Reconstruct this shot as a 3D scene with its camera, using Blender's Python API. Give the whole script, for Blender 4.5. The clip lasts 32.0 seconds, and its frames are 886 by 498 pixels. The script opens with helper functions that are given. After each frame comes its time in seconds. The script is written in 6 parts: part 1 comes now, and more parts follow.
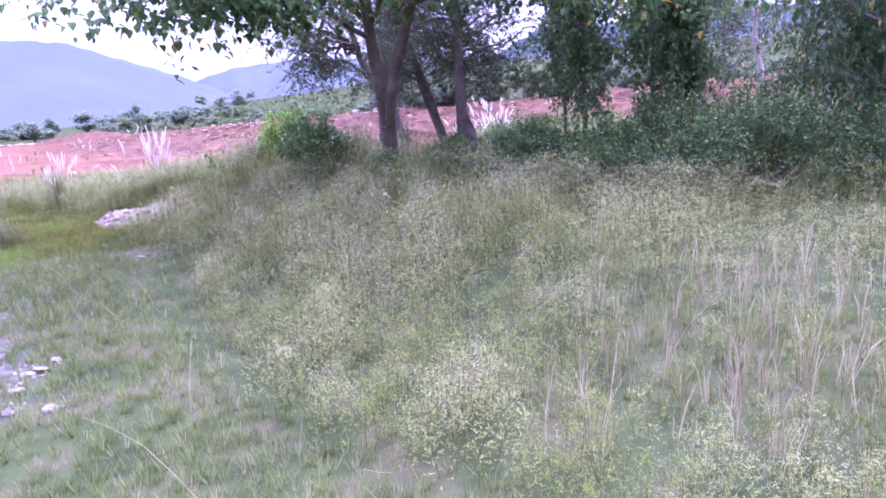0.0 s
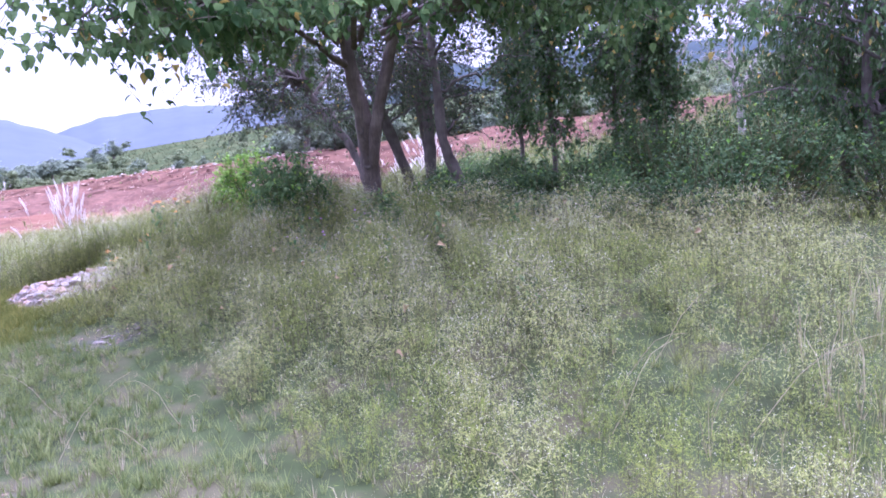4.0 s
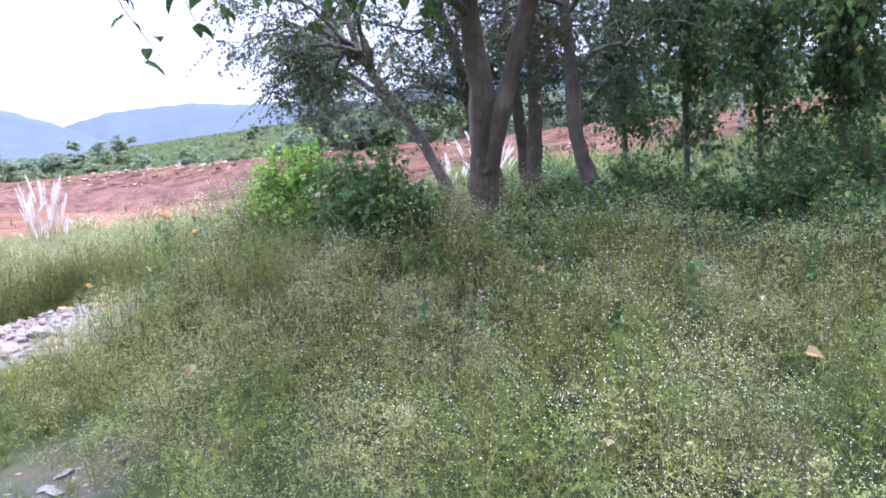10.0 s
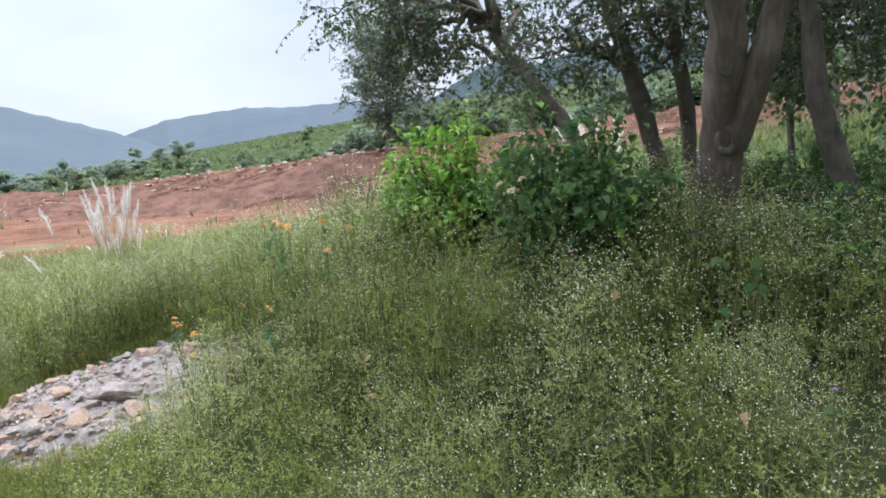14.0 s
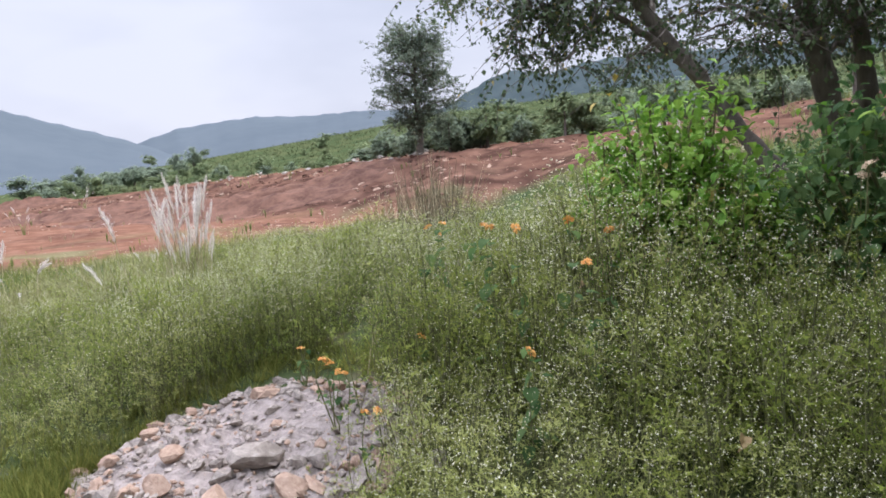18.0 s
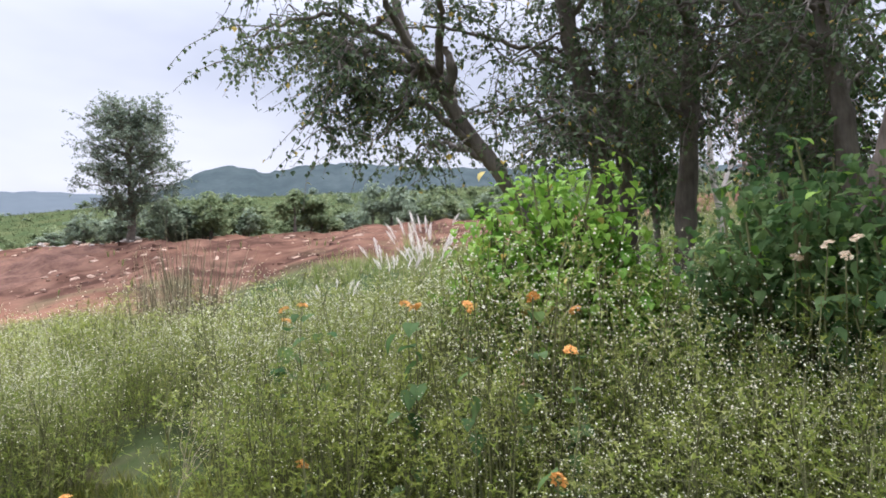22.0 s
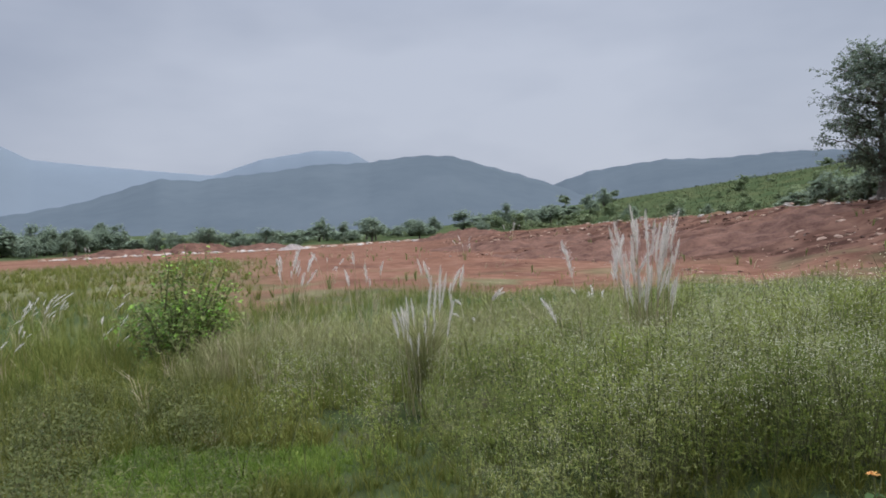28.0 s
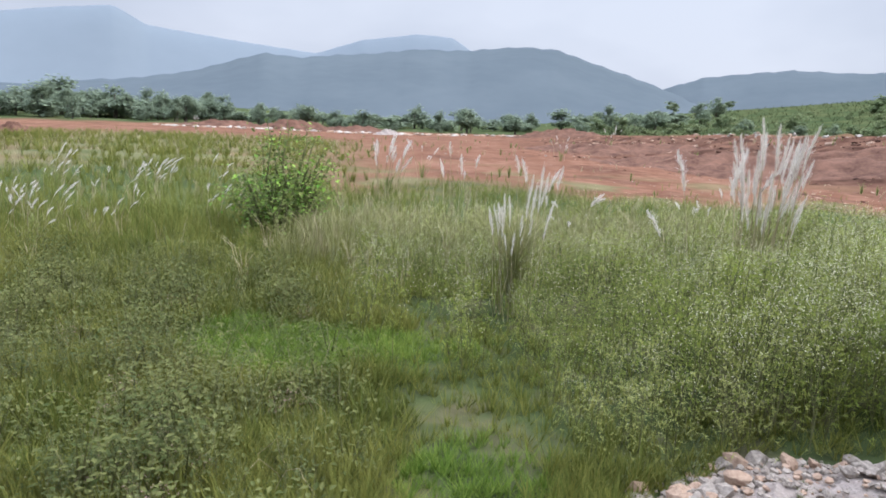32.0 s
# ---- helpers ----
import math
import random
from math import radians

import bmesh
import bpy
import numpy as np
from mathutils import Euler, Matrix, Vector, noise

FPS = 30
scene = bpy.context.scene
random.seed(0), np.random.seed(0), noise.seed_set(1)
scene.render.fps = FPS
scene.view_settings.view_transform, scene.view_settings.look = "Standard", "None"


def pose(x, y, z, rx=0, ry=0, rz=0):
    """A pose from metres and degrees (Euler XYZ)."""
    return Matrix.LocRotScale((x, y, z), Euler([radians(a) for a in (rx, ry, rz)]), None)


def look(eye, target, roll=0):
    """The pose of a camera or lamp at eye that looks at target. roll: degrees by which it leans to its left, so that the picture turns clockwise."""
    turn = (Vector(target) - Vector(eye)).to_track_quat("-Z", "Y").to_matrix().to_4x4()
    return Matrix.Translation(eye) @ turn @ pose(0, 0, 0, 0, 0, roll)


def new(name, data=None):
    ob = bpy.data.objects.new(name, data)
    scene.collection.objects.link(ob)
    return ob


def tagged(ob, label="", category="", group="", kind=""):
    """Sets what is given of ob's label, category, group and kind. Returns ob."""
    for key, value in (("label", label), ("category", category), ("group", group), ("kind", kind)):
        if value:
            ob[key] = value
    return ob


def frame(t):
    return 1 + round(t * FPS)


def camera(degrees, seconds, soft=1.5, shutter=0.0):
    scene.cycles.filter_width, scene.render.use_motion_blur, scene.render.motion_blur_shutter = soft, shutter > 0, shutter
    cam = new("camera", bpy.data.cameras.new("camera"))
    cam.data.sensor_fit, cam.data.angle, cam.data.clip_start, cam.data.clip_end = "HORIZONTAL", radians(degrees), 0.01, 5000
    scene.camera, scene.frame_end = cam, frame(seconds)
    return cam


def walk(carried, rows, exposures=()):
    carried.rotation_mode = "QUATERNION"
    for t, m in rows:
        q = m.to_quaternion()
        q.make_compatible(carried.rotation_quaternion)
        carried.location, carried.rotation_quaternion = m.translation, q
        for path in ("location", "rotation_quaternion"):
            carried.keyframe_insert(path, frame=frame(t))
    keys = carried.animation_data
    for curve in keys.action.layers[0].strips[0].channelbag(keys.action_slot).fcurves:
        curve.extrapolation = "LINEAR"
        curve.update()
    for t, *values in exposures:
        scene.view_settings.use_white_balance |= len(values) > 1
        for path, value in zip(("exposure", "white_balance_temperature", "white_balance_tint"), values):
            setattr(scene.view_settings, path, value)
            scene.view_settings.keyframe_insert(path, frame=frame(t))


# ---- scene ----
cam = camera(69.0, 32.0, soft=1.75)

# seconds, place of the eye, heading, pitch and roll in degrees
PATH = [
    (0, -2.200, -11.700, 1.623, 37.70, -11.30, -1.60),
    (0.5, -2.200, -11.470, 1.630, 33.30, -10.40, -1.30),
    (1, -2.265, -11.251, 1.616, 31.00, -11.90, -0.90),
    (1.5, -2.300, -11.006, 1.609, 31.60, -11.00, -4.00),
    (2, -2.365, -10.759, 1.598, 32.90, -10.15, -2.80),
    (2.5, -2.449, -10.475, 1.610, 31.05, -10.12, -2.82),
    (3, -2.510, -10.207, 1.627, 34.78, -8.35, -4.06),
    (3.5, -2.531, -9.980, 1.644, 41.94, -8.36, -6.52),
    (4, -2.577, -9.767, 1.633, 47.50, -8.27, -3.97),
    (4.5, -2.650, -9.448, 1.658, 53.29, -6.55, -2.00),
    (6.5, -1.909, -8.439, 1.621, 63.18, -4.67, -1.58),
    (7, -1.731, -8.188, 1.627, 61.74, -3.47, -1.09),
    (7.5, -1.578, -7.984, 1.642, 56.54, -5.41, -1.43),
    (8, -1.424, -7.737, 1.654, 51.58, -3.48, -1.41),
    (8.5, -1.366, -7.419, 1.664, 51.18, -5.34, -0.12),
    (9, -1.400, -7.112, 1.677, 48.44, -6.57, 1.47),
    (9.5, -1.293, -6.877, 1.666, 46.90, -7.50, -1.16),
    (10, -1.217, -6.664, 1.650, 47.34, -7.82, -2.26),
    (10.5, -1.187, -6.400, 1.653, 50.21, -7.09, -1.70),
    (11, -1.157, -6.165, 1.666, 52.03, -6.52, -0.83),
    (11.5, -1.024, -5.927, 1.659, 51.66, -6.11, -2.73),
    (12, -0.884, -5.698, 1.659, 50.77, -7.07, -3.74),
    (12.5, -0.852, -5.416, 1.636, 50.92, -8.50, -2.71),
    (13, -0.848, -5.124, 1.633, 49.79, -8.64, -1.98),
    (13.5, -0.788, -4.886, 1.618, 46.89, -7.96, -2.38),
    (14, -0.688, -4.652, 1.615, 42.82, -7.96, -4.24),
    (14.5, -0.714, -4.427, 1.609, 43.11, -10.51, -3.50),
    (16.5, -0.675, -3.630, 1.587, 47.52, -8.56, -3.08),
    (17, -0.777, -3.379, 1.585, 47.84, -5.69, -2.97),
    (17.5, -0.813, -3.196, 1.549, 44.37, -7.81, 0.09),
    (18, -0.765, -2.963, 1.544, 42.11, -7.08, -3.94),
    (18.5, -0.732, -2.825, 1.532, 46.06, -8.26, -3.31),
    (19, -0.760, -2.619, 1.515, 55.21, -5.08, -4.79),
    (19.5, -0.796, -2.468, 1.480, 54.49, -6.53, -1.31),
    (20, -0.711, -2.316, 1.455, 56.02, -5.73, -2.12),
    (20.5, -0.623, -2.209, 1.469, 59.89, -2.51, -4.05),
    (21, -0.594, -2.092, 1.451, 66.40, -1.17, -4.21),
    (21.5, -0.639, -1.920, 1.430, 66.94, -1.67, -4.24),
    (22, -0.642, -1.876, 1.438, 67.59, 0.63, -1.11),
    (22.5, -0.668, -1.874, 1.444, 64.33, 1.84, -1.08),
    (23, -0.691, -1.858, 1.444, 60.74, 0.11, -1.03),
    (23.5, -0.702, -1.832, 1.443, 54.60, -0.39, -1.03),
    (24, -0.709, -1.818, 1.446, 53.42, -0.16, 0.74),
    (24.5, -0.736, -1.792, 1.447, 46.39, -0.40, 2.51),
    (25, -0.780, -1.781, 1.450, 40.63, -0.42, 4.97),
    (25.5, -0.800, -1.776, 1.446, 31.36, -2.24, 4.47),
    (26, -0.812, -1.781, 1.445, 24.69, -2.00, 4.09),
    (26.5, -0.847, -1.792, 1.457, 17.78, -1.71, 4.00),
    (28.5, -0.913, -1.790, 1.539, 5.55, -1.38, -1.32),
    (29, -0.954, -1.749, 1.538, 2.32, -0.45, 0.18),
    (29.5, -0.945, -1.716, 1.530, -0.43, -1.47, 0.66),
    (30, -0.944, -1.643, 1.519, -0.60, -6.59, 1.28),
    (30.5, -0.943, -1.609, 1.510, -0.94, -10.35, 1.81),
    (31, -0.955, -1.605, 1.512, -0.97, -10.58, 2.44),
    (31.5, -0.959, -1.621, 1.514, 0.23, -10.98, 3.39),
    (32, -0.951, -1.618, 1.514, 0.27, -11.25, 3.70),
]

# ---- camera, world, light ----
def aim(x, y, z, az, el, roll=0.0):
    a, e = radians(az), radians(el)
    return look((x, y, z), (x + math.sin(a) * math.cos(e), y + math.cos(a) * math.cos(e), z + math.sin(e)), roll)


EXPOSURES = [(0, 1.82, 5050, 64), (2, 1.38, 5180, 58), (3, 1.34, 5230, 52), (4, 1.73, 5120, 50), (6.5, 2.5, 4950, 60), (7.2, 2.47, 4950, 59), (8, 2.18, 5120, 50), (9, 2.0, 5220, 38), (10, 1.8, 5350, 27), (13, 1.56, 5800, 12), (14, 1.15, 5960, 9), (18, 0.97, 6160, 16), (20, 1.0, 6260, 15), (21, 1.23, 5950, 20), (22, 1.23, 6250, 16), (23, 1.1, 6250, 18), (24, 0.84, 6200, 16), (25, 0.42, 6100, 14), (26, 0.27, 6000, 12), (29, 0.32, 6080, 10), (30, 0.27, 6050, 7), (30.8, 0.74, 6300, 8), (32, 0.85, 6050, 11)]
walk(cam, [(r[0], aim(*r[1:])) for r in PATH], EXPOSURES)

SUN_AZ, SUN_EL = 75.0, 48.0


def make_world():
    w = bpy.data.worlds.new("overcast_sky")
    scene.world = w
    w.use_nodes = True
    nt = w.node_tree
    nt.nodes.clear()
    out = nt.nodes.new("ShaderNodeOutputWorld")
    bg = nt.nodes.new("ShaderNodeBackground")
    sky = nt.nodes.new("ShaderNodeTexSky")
    sky.sky_type = "NISHITA"
    sky.sun_disc = False
    sky.sun_elevation = radians(SUN_EL)
    sky.sun_rotation = radians(SUN_AZ)
    sky.air_density, sky.dust_density = 1.6, 3.0
    co = nt.nodes.new("ShaderNodeTexCoord")
    mp = nt.nodes.new("ShaderNodeMapping")
    mp.inputs["Scale"].default_value = (1.0, 1.0, 2.6)
    n1 = nt.nodes.new("ShaderNodeTexNoise")
    n1.inputs["Scale"].default_value, n1.inputs["Detail"].default_value, n1.inputs["Roughness"].default_value = 1.3, 5.0, 0.48
    ramp = nt.nodes.new("ShaderNodeValToRGB")
    ramp.color_ramp.elements[0].position, ramp.color_ramp.elements[0].color = 0.34, (5.5, 6.1, 7.5, 1)
    ramp.color_ramp.elements[1].position, ramp.color_ramp.elements[1].color = 0.66, (9.5, 9.9, 11.0, 1)
    mix = nt.nodes.new("ShaderNodeMix")
    mix.data_type = "RGBA"
    mix.inputs["Factor"].default_value = 0.88
    nt.links.new(co.outputs["Generated"], mp.inputs["Vector"])
    nt.links.new(mp.outputs["Vector"], n1.inputs["Vector"])
    nt.links.new(n1.outputs["Fac"], ramp.inputs["Fac"])
    nt.links.new(sky.outputs["Color"], mix.inputs["A"])
    nt.links.new(ramp.outputs["Color"], mix.inputs["B"])
    # an overcast sky is about three times as bright overhead as near the horizon
    sep = nt.nodes.new("ShaderNodeSeparateXYZ")
    nt.links.new(co.outputs["Generated"], sep.inputs["Vector"])
    up = nt.nodes.new("ShaderNodeMapRange")
    up.interpolation_type = "SMOOTHSTEP"
    up.inputs["From Min"].default_value, up.inputs["From Max"].default_value = 0.3, 0.85
    up.inputs["To Min"].default_value, up.inputs["To Max"].default_value = 0.048, 0.265
    nt.links.new(sep.outputs["Z"], up.inputs["Value"])
    nt.links.new(mix.outputs["Result"], bg.inputs["Color"])
    nt.links.new(up.outputs["Result"], bg.inputs["Strength"])
    nt.links.new(bg.outputs["Background"], out.inputs["Surface"])


make_world()
sun = new("sun", bpy.data.lights.new("sun", "SUN"))
sun.data.energy, sun.data.angle, sun.data.color = 1.5, radians(30), (1.0, 0.95, 0.88)
sun.matrix_world = look((60 * math.sin(radians(SUN_AZ)), 60 * math.cos(radians(SUN_AZ)), 66), (0, 0, 0))

# ---- materials ----


def mat(name, a, b, rough=0.8, scale=8.0, bump=0.0, fine=60.0, island=False, thin=0.0, c=None, metallic=0.0, spec=0.3, stretch=1.0):
    """Two or three tones mixed by coarse and fine noise; island: tone varies from piece to piece; thin: share of light let through."""
    m = bpy.data.materials.new(name)
    m.use_nodes = True
    nt = m.node_tree
    p = nt.nodes["Principled BSDF"]
    out = nt.nodes["Material Output"]
    p.inputs["Roughness"].default_value = rough
    p.inputs["Metallic"].default_value = metallic
    p.inputs["Specular IOR Level"].default_value = spec
    co = nt.nodes.new("ShaderNodeTexCoord")
    n1 = nt.nodes.new("ShaderNodeTexNoise")
    n1.inputs["Scale"].default_value, n1.inputs["Detail"].default_value = scale, 5.0
    n2 = nt.nodes.new("ShaderNodeTexNoise")
    n2.inputs["Scale"].default_value, n2.inputs["Detail"].default_value = fine, 3.0
    where = co.outputs["Object"]
    if stretch != 1.0:
        mp = nt.nodes.new("ShaderNodeMapping")
        mp.inputs["Scale"].default_value = (1, 1, stretch)
        nt.links.new(where, mp.inputs["Vector"])
        nt.links.new(mp.outputs["Vector"], n2.inputs["Vector"])
    else:
        nt.links.new(where, n2.inputs["Vector"])
    nt.links.new(where, n1.inputs["Vector"])
    add = nt.nodes.new("ShaderNodeMath")
    add.operation = "MULTIPLY_ADD"
    nt.links.new(n2.outputs["Fac"], add.inputs[0])
    add.inputs[1].default_value = 0.45
    nt.links.new(n1.outputs["Fac"], add.inputs[2])
    val = add.outputs[0]
    if island:
        g = nt.nodes.new("ShaderNodeNewGeometry")
        mu = nt.nodes.new("ShaderNodeMath")
        mu.operation = "MULTIPLY_ADD"
        nt.links.new(g.outputs["Random Per Island"], mu.inputs[0])
        mu.inputs[1].default_value = 0.55
        nt.links.new(val, mu.inputs[2])
        sb = nt.nodes.new("ShaderNodeMath")
        sb.operation = "SUBTRACT"
        nt.links.new(mu.outputs[0], sb.inputs[0])
        sb.inputs[1].default_value = 0.27
        val = sb.outputs[0]
    ramp = nt.nodes.new("ShaderNodeValToRGB")
    e = ramp.color_ramp.elements
    e[0].position, e[0].color = 0.45, (*a, 1)
    e[1].position, e[1].color = 0.95, (*b, 1)
    if c:
        x = ramp.color_ramp.elements.new(0.72)
        x.color = (*c, 1)
    nt.links.new(val, ramp.inputs["Fac"])
    nt.links.new(ramp.outputs["Color"], p.inputs["Base Color"])
    if bump:
        bn = nt.nodes.new("ShaderNodeBump")
        bn.inputs["Strength"].default_value = bump
        bn.inputs["Distance"].default_value = 0.02
        nt.links.new(val, bn.inputs["Height"])
        nt.links.new(bn.outputs["Normal"], p.inputs["Normal"])
    if thin:
        tr = nt.nodes.new("ShaderNodeBsdfTranslucent")
        nt.links.new(ramp.outputs["Color"], tr.inputs["Color"])
        mx = nt.nodes.new("ShaderNodeMixShader")
        mx.inputs["Fac"].default_value = thin
        nt.links.new(p.outputs["BSDF"], mx.inputs[1])
        nt.links.new(tr.outputs["BSDF"], mx.inputs[2])
        nt.links.new(mx.outputs["Shader"], out.inputs["Surface"])
    return m


M_WEED = mat("weed_leaf", (0.194, 0.222, 0.064), (0.349, 0.366, 0.116), 0.85, 1.2, fine=9, island=True, thin=0.36, spec=0.08)
M_WEEDG = mat("green_weed_leaf", (0.136, 0.182, 0.03), (0.252, 0.286, 0.058), 0.8, 1.2, fine=9, island=True, thin=0.42, spec=0.08)
M_STEM = mat("weed_stem", (0.075, 0.082, 0.034), (0.17, 0.165, 0.075), 0.8, 2.0, island=True, spec=0.1)
M_FLOWER = mat("white_flower", (0.54, 0.505, 0.33), (0.72, 0.69, 0.49), 0.95, 3.0, island=True, spec=0.05)
M_GRASS = mat("grass_blade", (0.1, 0.14, 0.034), (0.25, 0.28, 0.094), 0.75, 0.9, fine=6, island=True, thin=0.3, spec=0.15)
M_TALL = mat("tall_blade", (0.087, 0.118, 0.021), (0.228, 0.24, 0.064), 0.8, 0.9, fine=6, island=True, thin=0.3, spec=0.1)
M_LAWN = mat("lawn_blade", (0.089, 0.155, 0.019), (0.2, 0.262, 0.048), 0.75, 1.5, fine=8, island=True, thin=0.3, spec=0.12)
M_MEADOW = mat("meadow_blade", (0.083, 0.108, 0.02), (0.224, 0.222, 0.054), 0.8, 0.9, fine=6, island=True, thin=0.3, spec=0.1)
M_SLOPE = mat("slope_blade", (0.05, 0.068, 0.03), (0.115, 0.125, 0.055), 0.8, 0.3, fine=2, island=True, thin=0.3, spec=0.08)
M_RUSSET = mat("russet_leaf", (0.2, 0.12, 0.1), (0.36, 0.25, 0.2), 0.8, 1.0, fine=9, island=True, thin=0.25)
M_STRAW = mat("straw_blade", (0.25, 0.2, 0.11), (0.47, 0.4, 0.25), 0.8, 2.0, island=True, thin=0.2)
M_PLUME = mat("plume_hair", (0.64, 0.585, 0.525), (0.84, 0.8, 0.75), 0.9, 3.0, island=True, thin=0.45)
M_LEAF = mat("broad_leaf", (0.052, 0.112, 0.036), (0.16, 0.24, 0.085), 0.65, 1.0, fine=12, island=True, thin=0.48, spec=0.15)
M_SMALL = mat("small_leaf", (0.05, 0.078, 0.04), (0.14, 0.18, 0.088), 0.65, 0.8, fine=12, island=True, thin=0.3, spec=0.15)
M_BRIGHT = mat("bright_leaf", (0.125, 0.27, 0.032), (0.3, 0.46, 0.075), 0.6, 1.4, fine=12, island=True, thin=0.35, spec=0.2)
M_DARKL = mat("dark_leaf", (0.045, 0.092, 0.033), (0.12, 0.185, 0.068), 0.65, 0.9, fine=12, island=True, thin=0.3, spec=0.12)
M_YELL = mat("yellowed_leaf", (0.4, 0.28, 0.05), (0.55, 0.42, 0.12), 0.6, 4.0, island=True, thin=0.3)
M_BROWNL = mat("dry_leaf", (0.22, 0.14, 0.065), (0.42, 0.3, 0.16), 0.85, 6.0, island=True)
M_TAN = mat("tan_leaf", (0.22, 0.15, 0.065), (0.36, 0.26, 0.125), 0.8, 6.0, island=True)
M_ORANGE = mat("orange_petal", (0.65, 0.24, 0.05), (0.8, 0.45, 0.12), 0.6, 20.0, island=True)
M_LILAC = mat("lilac_petal", (0.42, 0.16, 0.4), (0.56, 0.3, 0.52), 0.7, 20.0, island=True)
M_HERB = mat("herb_leaf", (0.056, 0.08, 0.03), (0.153, 0.17, 0.072), 0.85, 1.2, fine=9, island=True, thin=0.25, spec=0.1)
M_SHRUB = mat("shrub_leaf", (0.085, 0.125, 0.035), (0.23, 0.27, 0.08), 0.7, 1.2, fine=10, island=True, thin=0.38, spec=0.12)
M_LOWLEAF = mat("low_leaf", (0.057, 0.075, 0.02), (0.158, 0.165, 0.054), 0.75, 1.2, fine=9, island=True, thin=0.3, spec=0.12)
M_PALEGRASS = mat("pale_grass_blade", (0.155, 0.165, 0.058), (0.32, 0.305, 0.14), 0.8, 1.0, fine=6, island=True, thin=0.3, spec=0.1)
M_RUSH = mat("rush_stem", (0.06, 0.055, 0.028), (0.17, 0.14, 0.075), 0.85, 2.0, island=True)
M_BARK = mat("bark", (0.075, 0.057, 0.046), (0.22, 0.172, 0.138), 0.9, 4.0, bump=1.0, fine=42, c=(0.13, 0.1, 0.078), stretch=0.16)
M_BARKD = mat("dark_bark", (0.075, 0.06, 0.05), (0.18, 0.15, 0.12), 0.9, 6.0, bump=1.0, fine=44, stretch=0.16)
M_PALEB = mat("pale_bark", (0.24, 0.21, 0.18), (0.42, 0.37, 0.32), 0.85, 5.0, bump=0.5, fine=30)
M_STONE = mat("pale_stone", (0.18, 0.148, 0.122), (0.4, 0.345, 0.29), 0.9, 7.0, bump=0.5, fine=45, c=(0.285, 0.24, 0.2), spec=0.1)
M_PALE = mat("bleached_stone", (0.28, 0.245, 0.205), (0.48, 0.435, 0.375), 0.9, 2.0, fine=9, spec=0.1)
M_RSTONE = mat("reddish_stone", (0.25, 0.162, 0.112), (0.44, 0.315, 0.228), 0.9, 7.0, bump=0.5, fine=45, spec=0.1)
M_GRIT = mat("grit", (0.225, 0.185, 0.16), (0.375, 0.318, 0.28), 0.95, 22.0, bump=0.9, fine=130, spec=0.05)
M_REDCLOD = mat("red_clod", (0.045, 0.023, 0.017), (0.17, 0.092, 0.063), 0.95, 1.5, bump=0.6, fine=9, island=True, spec=0.05)
# Slope scrub green is lightened, standing for the haze over the slope.
M_FARLEAF = mat("hazed_far_leaf", (0.125, 0.165, 0.082), (0.24, 0.28, 0.145), 0.9, 0.25, fine=2, island=True, thin=0.48, spec=0.05)
# Far tree green lightened and greyed: haze put into the leaf colour.
M_FARTREE = mat("hazed_distant_leaf", (0.165, 0.205, 0.142), (0.285, 0.335, 0.225), 0.9, 0.2, fine=2, island=True, thin=0.48, spec=0.04)
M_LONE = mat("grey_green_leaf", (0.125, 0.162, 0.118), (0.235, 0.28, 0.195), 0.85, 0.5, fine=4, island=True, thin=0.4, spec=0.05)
M_PEACH = mat("peach_petal", (0.7, 0.5, 0.32), (0.82, 0.66, 0.46), 0.7, 20.0, island=True)
M_WHITE = mat("white_paint", (0.72, 0.72, 0.7), (0.84, 0.84, 0.82), 0.6, 1.0)
# Hill green is shifted to blue-grey, a painted haze.
M_HILL = mat("hazed_hill_scrub", (0.036, 0.05, 0.052), (0.062, 0.078, 0.077), 0.95, 0.06, fine=0.4, bump=0.4, spec=0.0)
# Both mountain tones hold distance haze as blue-grey base colour, the farther one paler.
M_MOUNT = mat("hazed_mountain_scrub", (0.082, 0.098, 0.108), (0.102, 0.119, 0.128), 1.0, 0.003, fine=0.02, spec=0.0)
M_MOUNTB = mat("hazed_far_mountain", (0.148, 0.172, 0.19), (0.162, 0.186, 0.204), 1.0, 0.002, fine=0.01, spec=0.0)

# ---- terrain ----
EYE0 = (-0.95, -1.7)
AZ = np.array([-180, -90, -60, -35, -23, -9, 6, 15, 32, 43, 57, 65, 76, 90, 110, 140, 180.0])
R_NEAR = np.array([400, 60, 30, 17, 18, 13, 15, 15, 17, 19, 20, 20, 21, 30, 60, 200, 400.0])
R_FAR = np.array([500, 120, 95, 78, 80, 84, 82, 70, 48, 36, 37, 38, 40, 50, 90, 300, 500.0])
EL_FAR = np.array([-0.6, -1.5, -1.9, -1.9, -1.6, -1.4, -0.9, -0.3, 0.7, 1.5, 1.9, 2.6, 3.0, 4.2, 4.6, 2.0, -0.6])
EL_150 = np.array([-0.3, -0.9, -1.0, -0.9, -0.8, -0.7, 0.0, 1.3, 3.4, 4.8, 5.6, 5.8, 6.2, 6.5, 6.0, 2.0, -0.3])


def smooth(a, b, v):
    t = np.clip((v - a) / (b - a), 0, 1)
    return t * t * (3 - 2 * t)


